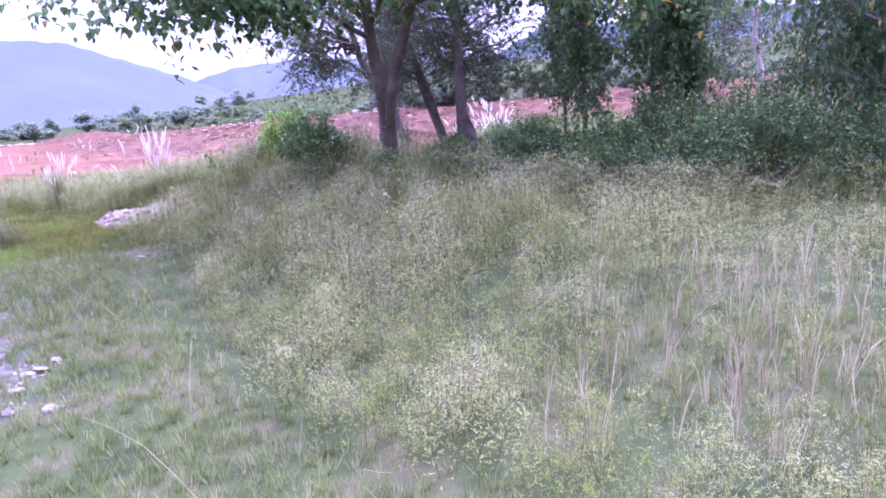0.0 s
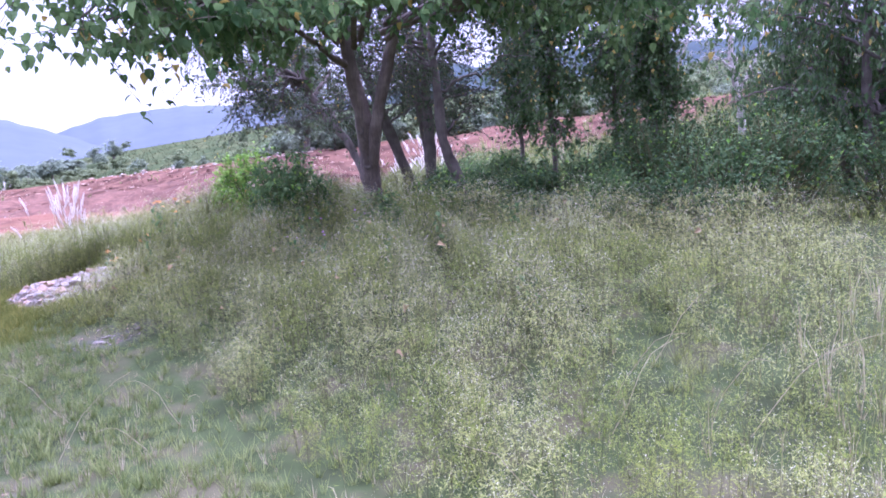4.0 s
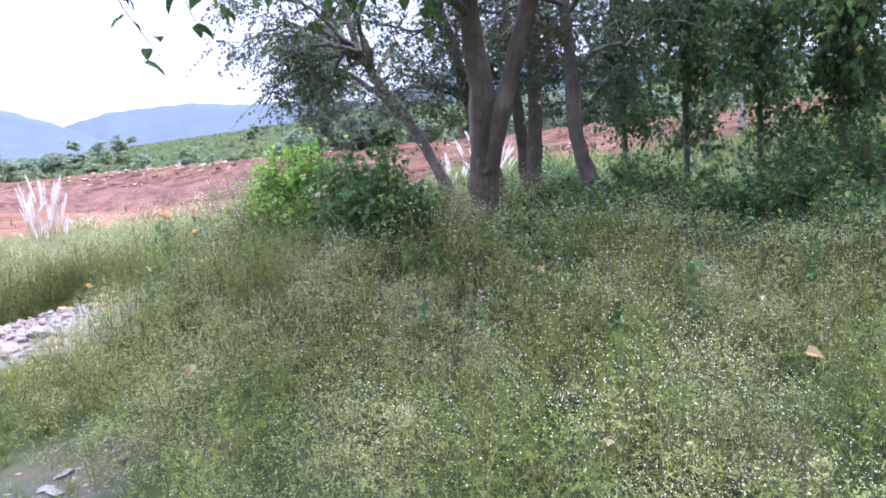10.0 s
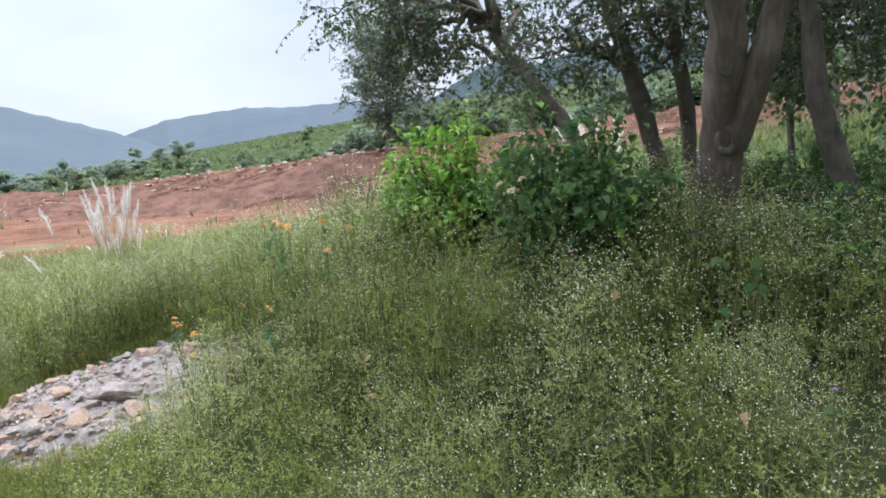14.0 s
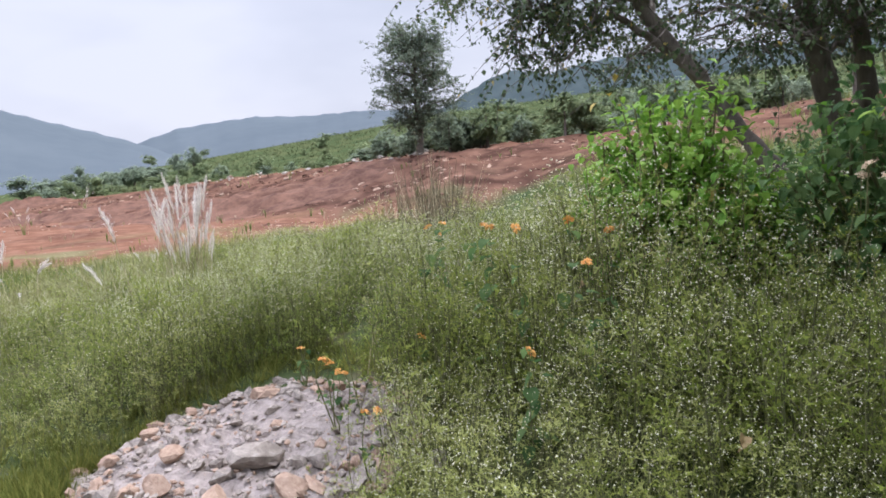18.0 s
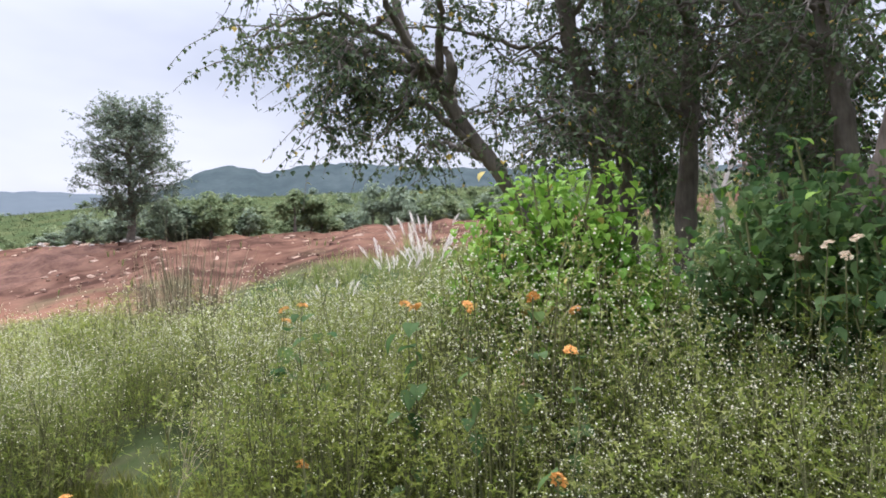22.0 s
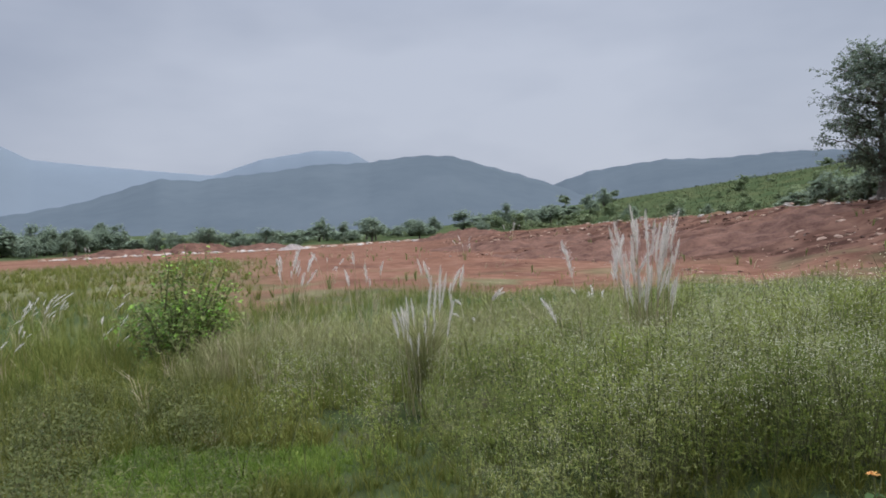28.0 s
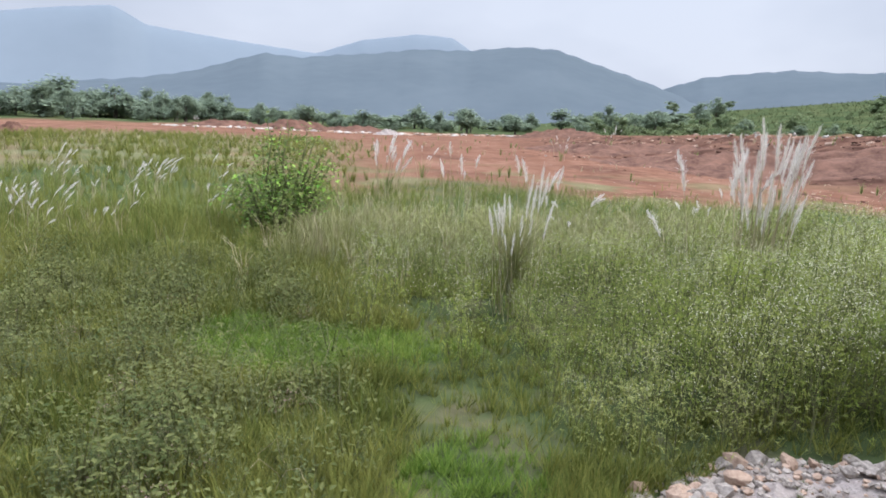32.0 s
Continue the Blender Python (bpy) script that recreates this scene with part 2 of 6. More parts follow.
def wob(x, y, s, seed=0.0):
    """Cheap smooth noise, -1 to 1, waves about s metres long."""
    k = 6.283 / s
    v = np.sin(k * (x * 0.93 + y * 0.37) + 1.7 + seed) + np.sin(k * (x * -0.41 + y * 1.07) * 1.31 + 0.4 + seed * 2.3)
    v = v + 0.7 * np.sin(k * (x * 1.21 - y * 0.83) * 1.9 + 2.2 + seed * 1.1) + 0.5 * np.sin(k * (x * 0.77 + y * 1.43) * 3.1 + seed * 3.7)
    return v / 3.2


def polar(x, y):
    dx, dy = x - EYE0[0], y - EYE0[1]
    return np.hypot(dx, dy), np.degrees(np.arctan2(dx, dy))


def height(x, y):
    x, y = np.asarray(x, float), np.asarray(y, float)
    r, az = polar(x, y)
    rn, rf = np.interp(az, AZ, R_NEAR), np.interp(az, AZ, R_FAR)
    zf = 1.5 + rf * np.tan(np.radians(np.interp(az, AZ, EL_FAR)))
    z150 = 1.5 + 150 * np.tan(np.radians(np.interp(az, AZ, EL_150)))
    bank = 0.42 * smooth(-0.7, 2.4, x + 0.1 * y * smooth(0, 6, y)) * (1 - 0.75 * smooth(0.5, 4.5, y)) * (1 - smooth(9, 16, r))
    flat = smooth(2, 14, az) * (1 - smooth(48, 62, az))
    z = zf * smooth(7 + (0.44 * rf - 7) * flat, np.maximum(rf * (1 - 0.04 * flat), 20), r + flat * 1.6 * wob(x, y, 11.0, 3.0)) ** 0.9
    z = np.where(r > rf, zf + (z150 - zf) * smooth(rf, np.maximum(160, rf * 1.3), r), z)
    z = z * (1 - smooth(400, 1500, r)) + bank
    rough = smooth(24, 34, r) * (1 - smooth(60, 85, r)) * smooth(0, 18, az) * (1 - smooth(100, 130, az))
    z = z + rough * (0.2 * wob(x, y, 5.5, 1.0) + 0.17 * wob(x, y, 2.6, 4.0))
    z = z + 0.035 * wob(x, y, 1.7) * (1 - smooth(10, 25, r)) + 0.12 * wob(x, y, 9, 2.0) * smooth(9, 22, r) * (1 - 0.8 * smooth(25, 45, r))
    return z


def red_mask(x, y):
    r, az = polar(x, y)
    rn, rf = np.interp(az, AZ, R_NEAR), np.interp(az, AZ, R_FAR)
    j = 2.2 * wob(x, y, 7.0, 5.0)
    m = smooth(rn - 1.5, rn + 2.5, r + j) * (1 - smooth(rf - 3, rf + 6, r + 2 * j))
    return m * smooth(-75, -45, az) * (1 - smooth(100, 120, az))


def gravel_mask(x, y):
    a = 0.85 * (1 - smooth(0.5, 1.3, np.hypot((x + 2.72) / 0.9, (y + 5.8) / 2.0) + 0.4 * wob(x, y, 1.1, 3.0)))
    b = 0.6 * (1 - smooth(0.3, 1.1, np.hypot((x + 0.15) / 0.5, (y + 2.9) / 0.45) + 0.5 * wob(x, y, 0.6, 6.0)))
    return np.maximum(a, b)


def lawn_mask(x, y):
    a = 1 - smooth(0.6, 1.1, np.hypot((x + 1.8) / 1.15, (y - 2.4) / 0.65) + 0.25 * wob(x, y, 1.4, 2.0))
    b = 1 - smooth(0.7, 1.1, np.hypot((x + 2.3) / 1.3, (y + 1.5) / 1.0) + 0.2 * wob(x, y, 1.4, 8.0))
    c = 1 - smooth(0.6, 1.1, np.hypot((x + 0.75) / 0.42, (y - 0.8) / 0.55) + 0.25 * wob(x, y, 1.0, 5.0))
    return np.maximum(np.maximum(a, b), c) * (1 - worn_mask(x, y))


def worn_mask(x, y):
    return 0.4 * (1 - smooth(0.3, 1.2, np.hypot((x + 1.15) / 0.5, (y - 1.45) / 0.42) + 0.5 * wob(x, y, 0.5, 4.0)))


def bank_mask(x, y):
    r, az = polar(x, y)
    rf = np.interp(az, AZ, R_FAR)
    m = smooth(0.45, 0.58, r / rf + 0.04 * wob(x, y, 8.0, 3.0)) * (1 - smooth(0.86, 0.98, r / rf)) * smooth(4, 14, az) * (1 - smooth(95, 110, az))
    return m * np.clip(0.85 + 0.5 * wob(x, y, 6.0, 9.0), 0, 1)


def patchy_mask(x, y):
    r, az = polar(x, y)
    west = (1 - smooth(-16, -4, az)) * (1 - smooth(38, 58, r)) * np.clip(0.8 + 0.5 * wob(x, y, 9.0, 2.0), 0, 1)
    near = (1 - smooth(18, 27, r)) * smooth(0.1, 0.5, wob(x, y, 5.0, 8.0)) * 0.8
    return np.maximum(west, near)


def raw_mesh(name, V, F, mats, M=None, flat=True, attrs=None):
    me = bpy.data.meshes.new(name)
    V = np.ascontiguousarray(V, np.float32)
    F = np.ascontiguousarray(F, np.int32)
    me.vertices.add(len(V))
    me.vertices.foreach_set("co", V.ravel())
    k = F.shape[1]
    me.loops.add(F.size)
    me.loops.foreach_set("vertex_index", F.ravel())
    me.polygons.add(len(F))
    me.polygons.foreach_set("loop_start", np.arange(0, F.size, k, dtype=np.int32))
    for m in mats:
        me.materials.append(m)
    if M is not None:
        me.polygons.foreach_set("material_index", np.ascontiguousarray(M, np.int32))
    me.polygons.foreach_set("use_smooth", np.full(len(F), not flat, dtype=bool))
    for key, v in (attrs or {}).items():
        at = me.attributes.new(key, "FLOAT", "POINT")
        at.data.foreach_set("value", np.ascontiguousarray(v, np.float32))
    me.update(calc_edges=True)
    return me


def ground_material():
    m = bpy.data.materials.new("ground_soil")
    m.use_nodes = True
    nt = m.node_tree
    p = nt.nodes["Principled BSDF"]
    p.inputs["Roughness"].default_value = 1.0
    p.inputs["Specular IOR Level"].default_value = 0.0
    co = nt.nodes.new("ShaderNodeTexCoord")

    def noise_ramp(scale, stops, detail=6.0):
        n = nt.nodes.new("ShaderNodeTexNoise")
        n.inputs["Scale"].default_value, n.inputs["Detail"].default_value = scale, detail
        nt.links.new(co.outputs["Object"], n.inputs["Vector"])
        r = nt.nodes.new("ShaderNodeValToRGB")
        for i, (pos, col) in enumerate(stops):
            e = r.color_ramp.elements[i] if i < 2 else r.color_ramp.elements.new(pos)
            e.position, e.color = pos, (*col, 1)
        nt.links.new(n.outputs["Fac"], r.inputs["Fac"])
        return r.outputs["Color"], n.outputs["Fac"]

    def mixed(fac, a, b):
        x = nt.nodes.new("ShaderNodeMix")
        x.data_type = "RGBA"
        nt.links.new(fac, x.inputs["Factor"])
        nt.links.new(a, x.inputs["A"])
        nt.links.new(b, x.inputs["B"])
        return x.outputs["Result"]

    def attr(key):
        a = nt.nodes.new("ShaderNodeAttribute")
        a.attribute_name = key
        return a.outputs["Fac"]

    soil, _ = noise_ramp(2.2, [(0.35, (0.045, 0.055, 0.024)), (0.65, (0.105, 0.095, 0.052)), (0.5, (0.06, 0.078, 0.03))])
    green, _ = noise_ramp(0.35, [(0.35, (0.04, 0.058, 0.025)), (0.65, (0.09, 0.095, 0.042)), (0.5, (0.058, 0.075, 0.032))])
    red, fr = noise_ramp(0.32, [(0.3, (0.105, 0.052, 0.036)), (0.7, (0.25, 0.134, 0.09)), (0.5, (0.185, 0.09, 0.056))])
    red2, _ = noise_ramp(1.7, [(0.42, (0.085, 0.045, 0.03)), (0.7, (0.24, 0.15, 0.105))])
    half = nt.nodes.new("ShaderNodeValue")
    half.outputs[0].default_value = 0.4
    red = mixed(half.outputs[0], red, red2)
    grit, gf = noise_ramp(11.0, [(0.35, (0.08, 0.07, 0.06)), (0.65, (0.175, 0.155, 0.14))])
    dark, _ = noise_ramp(0.9, [(0.4, (0.05, 0.027, 0.02)), (0.68, (0.16, 0.09, 0.062))])
    red = mixed(attr("bank"), red, dark)
    olive, _ = noise_ramp(0.7, [(0.38, (0.085, 0.095, 0.042)), (0.66, (0.17, 0.16, 0.085))])
    red = mixed(attr("patchy"), red, olive)
    col = mixed(attr("far"), soil, green)
    col = mixed(attr("red"), col, red)
    bare, _ = noise_ramp(9.0, [(0.38, (0.06, 0.05, 0.026)), (0.66, (0.125, 0.095, 0.055))])
    col = mixed(attr("worn"), col, bare)
    col = mixed(attr("gravel"), col, grit)
    nt.links.new(col, p.inputs["Base Color"])
    n = nt.nodes.new("ShaderNodeTexNoise")
    n.inputs["Scale"].default_value, n.inputs["Detail"].default_value = 6.0, 8.0
    nt.links.new(co.outputs["Object"], n.inputs["Vector"])
    b = nt.nodes.new("ShaderNodeBump")
    b.inputs["Strength"].default_value, b.inputs["Distance"].default_value = 0.7, 0.06
    nt.links.new(n.outputs["Fac"], b.inputs["Height"])
    nt.links.new(b.outputs["Normal"], p.inputs["Normal"])
    return m


def make_ground():
    rings = np.concatenate([np.linspace(0.0, 13, 66), 13 * (1.032 ** np.arange(1, 71)), 13 * 1.032 ** 70 * (1.12 ** np.arange(1, 32))])
    rings = np.minimum(rings, 4600)
    n = 300
    a = np.linspace(0, 2 * np.pi, n, endpoint=False)
    X = (EYE0[0] + rings[:, None] * np.sin(a)).ravel()
    Y = (EYE0[1] + rings[:, None] * np.cos(a)).ravel()
    Z = height(X, Y)
    i, j = np.meshgrid(np.arange(len(rings) - 1), np.arange(n), indexing="ij")
    j2 = (j + 1) % n
    F = np.stack([i * n + j, (i + 1) * n + j, (i + 1) * n + j2, i * n + j2], -1).reshape(-1, 4)[:, ::-1]
    r, az = polar(X, Y)
    far = np.clip(smooth(6, 13, r), 0, 1)
    me = raw_mesh("ground", np.stack([X, Y, Z], -1), F, [ground_material()], flat=False,
                  attrs={"red": red_mask(X, Y), "gravel": gravel_mask(X, Y), "far": far, "bank": bank_mask(X, Y), "patchy": patchy_mask(X, Y), "worn": worn_mask(X, Y)})
    tagged(new("ground", me), "uneven meadow soil with bare red earth beyond", "ground", kind="structure")


make_ground()


def ridge(name, pts, r0, r1, base, material, label, steps=240, rough=0.02, rows=14, ripple=1.0):
    """A mountain range seen along azimuths: crest at distance r1, foot at r0."""
    az = np.linspace(pts[0][0], pts[-1][0], steps)
    el = np.interp(az, [q[0] for q in pts], [q[1] for q in pts])
    el = el + ripple * (0.06 * np.sin(az * 3.1) + 0.035 * np.sin(az * 7.7 + 1))
    A = np.radians(az)
    V = []
    for k in range(rows):
        t = k / (rows - 1)
        spur = 1 + rough * 5 * np.sin(az * 1.3 + 2.0 * t) * t * (1 - t) + rough * 3 * np.sin(az * 4.1 + 1.0) * t * (1 - t)
        r = (r0 + (r1 - r0) * t) * spur
        top = 1.5 + r1 * np.tan(np.radians(el))
        z = base + (top - base) * np.sin(t * np.pi / 2) ** 1.3 * (1 + rough * np.sin(az * 2.9 + 5 * t) * (1 - t))
        V.append(np.stack([EYE0[0] + r * np.sin(A), EYE0[1] + r * np.cos(A), z], -1))
    r = r1 * 1.12
    V.append(np.stack([EYE0[0] + r * np.sin(A), EYE0[1] + r * np.cos(A), np.full(steps, base)], -1))
    i, j = np.meshgrid(np.arange(rows), np.arange(steps - 1), indexing="ij")
    F = np.stack([i * steps + j, i * steps + j + 1, (i + 1) * steps + j + 1, (i + 1) * steps + j], -1).reshape(-1, 4)
    ob = new(name, raw_mesh(name, np.concatenate(V), F, [material], flat=False))
    return tagged(ob, label, "mountain", kind="structure")


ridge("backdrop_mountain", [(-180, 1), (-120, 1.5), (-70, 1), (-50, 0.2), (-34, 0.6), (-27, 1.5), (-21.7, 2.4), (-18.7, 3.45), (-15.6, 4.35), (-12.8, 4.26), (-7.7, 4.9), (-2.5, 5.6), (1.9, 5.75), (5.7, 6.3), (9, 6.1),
      (12.4, 5.15), (15.7, 4.15), (17.6, 3.6), (22, 2.0), (40, 1), (180, 1)], 1300, 2600, -30, M_MOUNT, "wooded mountain range, blue-grey with haze in its colour", 500, 0.002)
ridge("backdrop_ridge", [(8, 1.0), (14, 2.4), (17.6, 3.55), (20.8, 4.6), (24, 5.0), (27, 5.3), (31, 5.15), (36, 5.35), (45, 5.0), (70, 4.0), (120, 2)], 1800, 2900, -30, M_MOUNT, "low ridge, blue-grey with haze in its colour", 260, 0.0, ripple=0.6)
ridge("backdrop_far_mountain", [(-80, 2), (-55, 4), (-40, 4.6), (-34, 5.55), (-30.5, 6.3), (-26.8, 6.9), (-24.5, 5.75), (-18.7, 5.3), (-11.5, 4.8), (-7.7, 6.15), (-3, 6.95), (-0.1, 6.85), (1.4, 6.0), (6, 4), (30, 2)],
      3300, 4200, -30, M_MOUNTB, "distant mountain, pale with mist painted into its colour", 300, 0.0, ripple=0.2)
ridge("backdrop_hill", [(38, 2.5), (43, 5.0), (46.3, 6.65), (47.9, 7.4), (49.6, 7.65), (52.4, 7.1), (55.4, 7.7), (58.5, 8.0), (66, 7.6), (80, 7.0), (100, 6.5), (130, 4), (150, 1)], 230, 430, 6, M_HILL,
      "scrub-covered green hill behind the field, turned blue-grey by painted haze", 260, 0.006)

# ---- shapes ----
def tube(pts, radii, sides=6):
    """A tapered tube through points, closed at its tip."""
    pts = [Vector(q) for q in pts]
    V, F = [], []
    for i, q in enumerate(pts):
        d = (pts[min(i + 1, len(pts) - 1)] - pts[max(i - 1, 0)]).normalized()
        u = d.orthogonal().normalized() if abs(d.z) < 0.99 else Vector((1, 0, 0))
        u = (Vector((1, 0, 0)) - d * d.x).normalized() if abs(d.x) < 0.9 else (Vector((0, 1, 0)) - d * d.y).normalized()
        w = d.cross(u)
        for k in range(sides):
            a = 2 * math.pi * k / sides
            V.append(q + (u * math.cos(a) + w * math.sin(a)) * radii[i])
    for i in range(len(pts) - 1):
        for k in range(sides):
            a, b = i * sides + k, i * sides + (k + 1) % sides
            F += [(a, b, b + sides), (a, b + sides, a + sides)]
    return np.array([tuple(v) for v in V]), np.array(F)


def curve_pts(a, b, n, bend, rng, jitter=0.0):
    a, b = np.array(a, float), np.array(b, float)
    t = np.linspace(0, 1, n)[:, None]
    p = a + (b - a) * t + np.array(bend) * (np.sin(t * np.pi))
    j = rng.normal(0, jitter, (n, 3))
    j[0] = j[-1] = 0
    return p + j


class Soup:
    """Gathers triangles of many pieces with material slots."""

    def __init__(self):
        self.V, self.F, self.M, self.n = [], [], [], 0

    def add(self, V, F, m):
        V, F = np.asarray(V, float), np.asarray(F, int)
        self.V.append(V)
        self.F.append(F + self.n)
        self.M.append(np.full(len(F), m) if np.isscalar(m) else np.asarray(m))
        self.n += len(V)

    def done(self):
        return np.concatenate(self.V), np.concatenate(self.F), np.concatenate(self.M)


def rot_z(a):
    c, s, o, i = np.cos(a), np.sin(a), np.zeros_like(a), np.ones_like(a)
    return np.stack([np.stack([c, -s, o], -1), np.stack([s, c, o], -1), np.stack([o, o, i], -1)], -2)


def rot_x(a):
    c, s, o, i = np.cos(a), np.sin(a), np.zeros_like(a), np.ones_like(a)
    return np.stack([np.stack([i, o, o], -1), np.stack([o, c, -s], -1), np.stack([o, s, c], -1)], -2)


def scatter(template, pos, yaw, tilt, size, roll=None):
    """Copies of a template at the positions, as one set of arrays."""
    V, F, M = template
    n, k = len(pos), len(V)
    R = rot_z(yaw) @ rot_x(tilt)
    if roll is not None:
        R = R @ rot_z(roll)
    size = np.asarray(size)
    s = size[:, None, None] if size.ndim == 1 else size[:, None, :]
    W = np.einsum("nij,nkj->nki", R, V[None] * s) + np.asarray(pos)[:, None, :]
    G = (F[None] + (np.arange(n) * k)[:, None, None]).reshape(-1, 3)
    return W.reshape(-1, 3), G, np.tile(M, n)


def heart_leaf(wide=0.8, fold=0.12, droop=0.15):
    """A heart-shaped leaf along +y, unit length, folded at the midrib."""
    V = [(0, 0, 0), (0, 0.5, -0.04), (0, 1, -droop - 0.1), (-0.42 * wide, 0.1, fold), (-0.5 * wide, 0.42, fold * 0.8), (-0.27 * wide, 0.75, -droop * 0.3), (0.42 * wide, 0.1, fold), (0.5 * wide, 0.42, fold * 0.8), (0.27 * wide, 0.75, -droop * 0.3)]
    F = [(0, 4, 3), (0, 1, 4), (1, 5, 4), (1, 2, 5), (0, 6, 7), (0, 7, 1), (1, 7, 8), (1, 8, 2)]
    return np.array(V, float), np.array(F), np.zeros(8, int)


def oval_leaf(wide=0.55, fold=0.08):
    V = [(0, 0, 0), (-wide / 2, 0.42, fold), (wide / 2, 0.42, fold), (0, 1, -0.12)]
    return np.array(V, float), np.array([(0, 3, 1), (0, 2, 3)]), np.zeros(2, int)


def leaf_orient(rng, n, hang):
    """Yaw and tilt of leaves: hang 1 lets them point down, 0 lies flat."""
    yaw = rng.uniform(0, 2 * np.pi, n)
    tilt = -np.clip(rng.normal(hang * 1.1, 0.5, n), -0.7, 1.5)
    return yaw, tilt


def part(name, V, F, mats, parent, M=None, label="", flat=True):
    ob = new(name, raw_mesh(name, V, F, mats, M, flat))
    ob.parent = parent
    return tagged(ob, label) if label else ob


def thing(name, label, category, at=(0, 0, 0), group="", kind=""):
    ob = new(name)
    ob.empty_display_size = 0.1
    ob.location = at
    return tagged(ob, label, category, group, kind)


# ---- trees ----
def twigs(rng, roots, n, length, droop, spread, r0=0.006):
    """Twigs from points on limbs: arrays of leaf nodes, and tubes."""
    nodes, V, F, off = [], [], [], 0
    roots = np.asarray(roots)
    for k in range(n):
        a = roots[rng.integers(len(roots))]
        d = rng.normal(0, 1, 3)
        d[2] = d[2] * 0.55 - droop * 0.3
        d /= np.linalg.norm(d)
        L = length * rng.uniform(0.5, 1.2)
        t = np.linspace(0, 1, 5)[:, None]
        p = a + d * L * t + np.array([0, 0, -droop * L * 0.55]) * t ** 2 + rng.normal(0, spread * L * 0.04, (5, 3)) * t
        v, f = tube(p, [r0, r0 * 0.8, r0 * 0.6, r0 * 0.45, r0 * 0.3], 3)
        V.append(v)
        F.append(f + off)
        off += len(v)
        nodes.append(p)
    return np.array(nodes), np.concatenate(V), np.concatenate(F)


def make_tree(name, label, at, trunks, limbs, twig_n, twig_len, leaf, leaf_size, per_twig, hang, bark, leaf_mats, seed, spread=0.05, droop=0.5, sides=8, group="trees of the grove", bare=0.25):
    """trunks and limbs: lists of (points, radii), points relative to the foot. Leaves sit along twigs that grow from the limbs."""
    rng = np.random.default_rng(seed)
    z0 = float(height(at[0], at[1]))
    root = thing(name, label, "tree", (at[0], at[1], z0), group)
    for pts, radii in trunks:
        pts = np.array(pts, float)
        t = np.linspace(0, len(pts) - 1, len(pts) * 4)
        fine = np.stack([np.interp(t, range(len(pts)), pts[:, c]) for c in range(3)], -1)
        fine[1:-1] = (fine[:-2] + 2 * fine[1:-1] + fine[2:]) / 4
        fine[1:-1, :2] += rng.normal(0, 0.008, (len(fine) - 2, 2))
        rad = np.interp(t, range(len(pts)), radii) * (1 + 0.07 * np.sin(t * 5 + seed) + 0.04 * np.sin(t * 13 + 2 * seed))
        v, f = tube(fine, rad, max(sides, 10))
        v[:, :2] += (v[:, :2] - np.repeat(fine[:, :2], max(sides, 10), 0)) * (0.1 * np.sin(v[:, 2:3] * 3.0 + np.arange(len(v))[:, None] % max(sides, 10) * 1.9))
        part("trunk", v, f, [bark], root, flat=False)
    roots = []
    for pts, radii in limbs:
        pts = np.array(pts, float)
        t = np.linspace(0, len(pts) - 1, len(pts) * 5)
        fine = np.stack([np.interp(t, range(len(pts)), pts[:, c]) for c in range(3)], -1)
        fine[1:-1] = (fine[:-2] + 2 * fine[1:-1] + fine[2:]) / 4
        fine[1:-1] += rng.normal(0, 0.015, (len(fine) - 2, 3))
        v, f = tube(fine, np.interp(t, range(len(pts)), radii), 6)
        part("limb", v, f, [bark], root, flat=False)
        roots.append(fine[int(len(fine) * bare):])
    if twig_n:
        rp = np.concatenate(roots)
        rp = rp + rng.normal(0, spread, rp.shape)
        nodes, tv, tf = twigs(rng, rp, twig_n, twig_len, droop, 1.0)
        tagged(part("twig_cluster", tv, tf, [bark], root), kind="stuff")
        k = len(nodes) * per_twig
        ti = np.repeat(np.arange(len(nodes)), per_twig)
        u = rng.uniform(0.15, 1.0, k) * 4
        i = np.minimum(u.astype(int), 3)
        p = nodes[ti, i] + (nodes[ti, i + 1] - nodes[ti, i]) * (u - i)[:, None] + rng.normal(0, leaf_size * 0.35, (k, 3))
        yaw, tilt = leaf_orient(rng, k, hang)
        V, F, M = scatter(leaf, p, yaw, tilt, leaf_size * rng.uniform(0.55, 1.2, k))
        pick = rng.random(k)
        M = np.repeat(np.where(pick < 0.022, 1 if len(leaf_mats) > 1 else 0, 0), len(leaf[1]))
        part("crown", V, F, leaf_mats, root, M)
    return root


HEART = heart_leaf()
OVALW = oval_leaf(0.85, 0.05)


def placed(pts, at):
    """Points in the world, taken relative to a foot on the ground."""
    foot = np.array([at[0], at[1], float(height(*at))])
    return [np.array(q, float) - foot for q in pts]


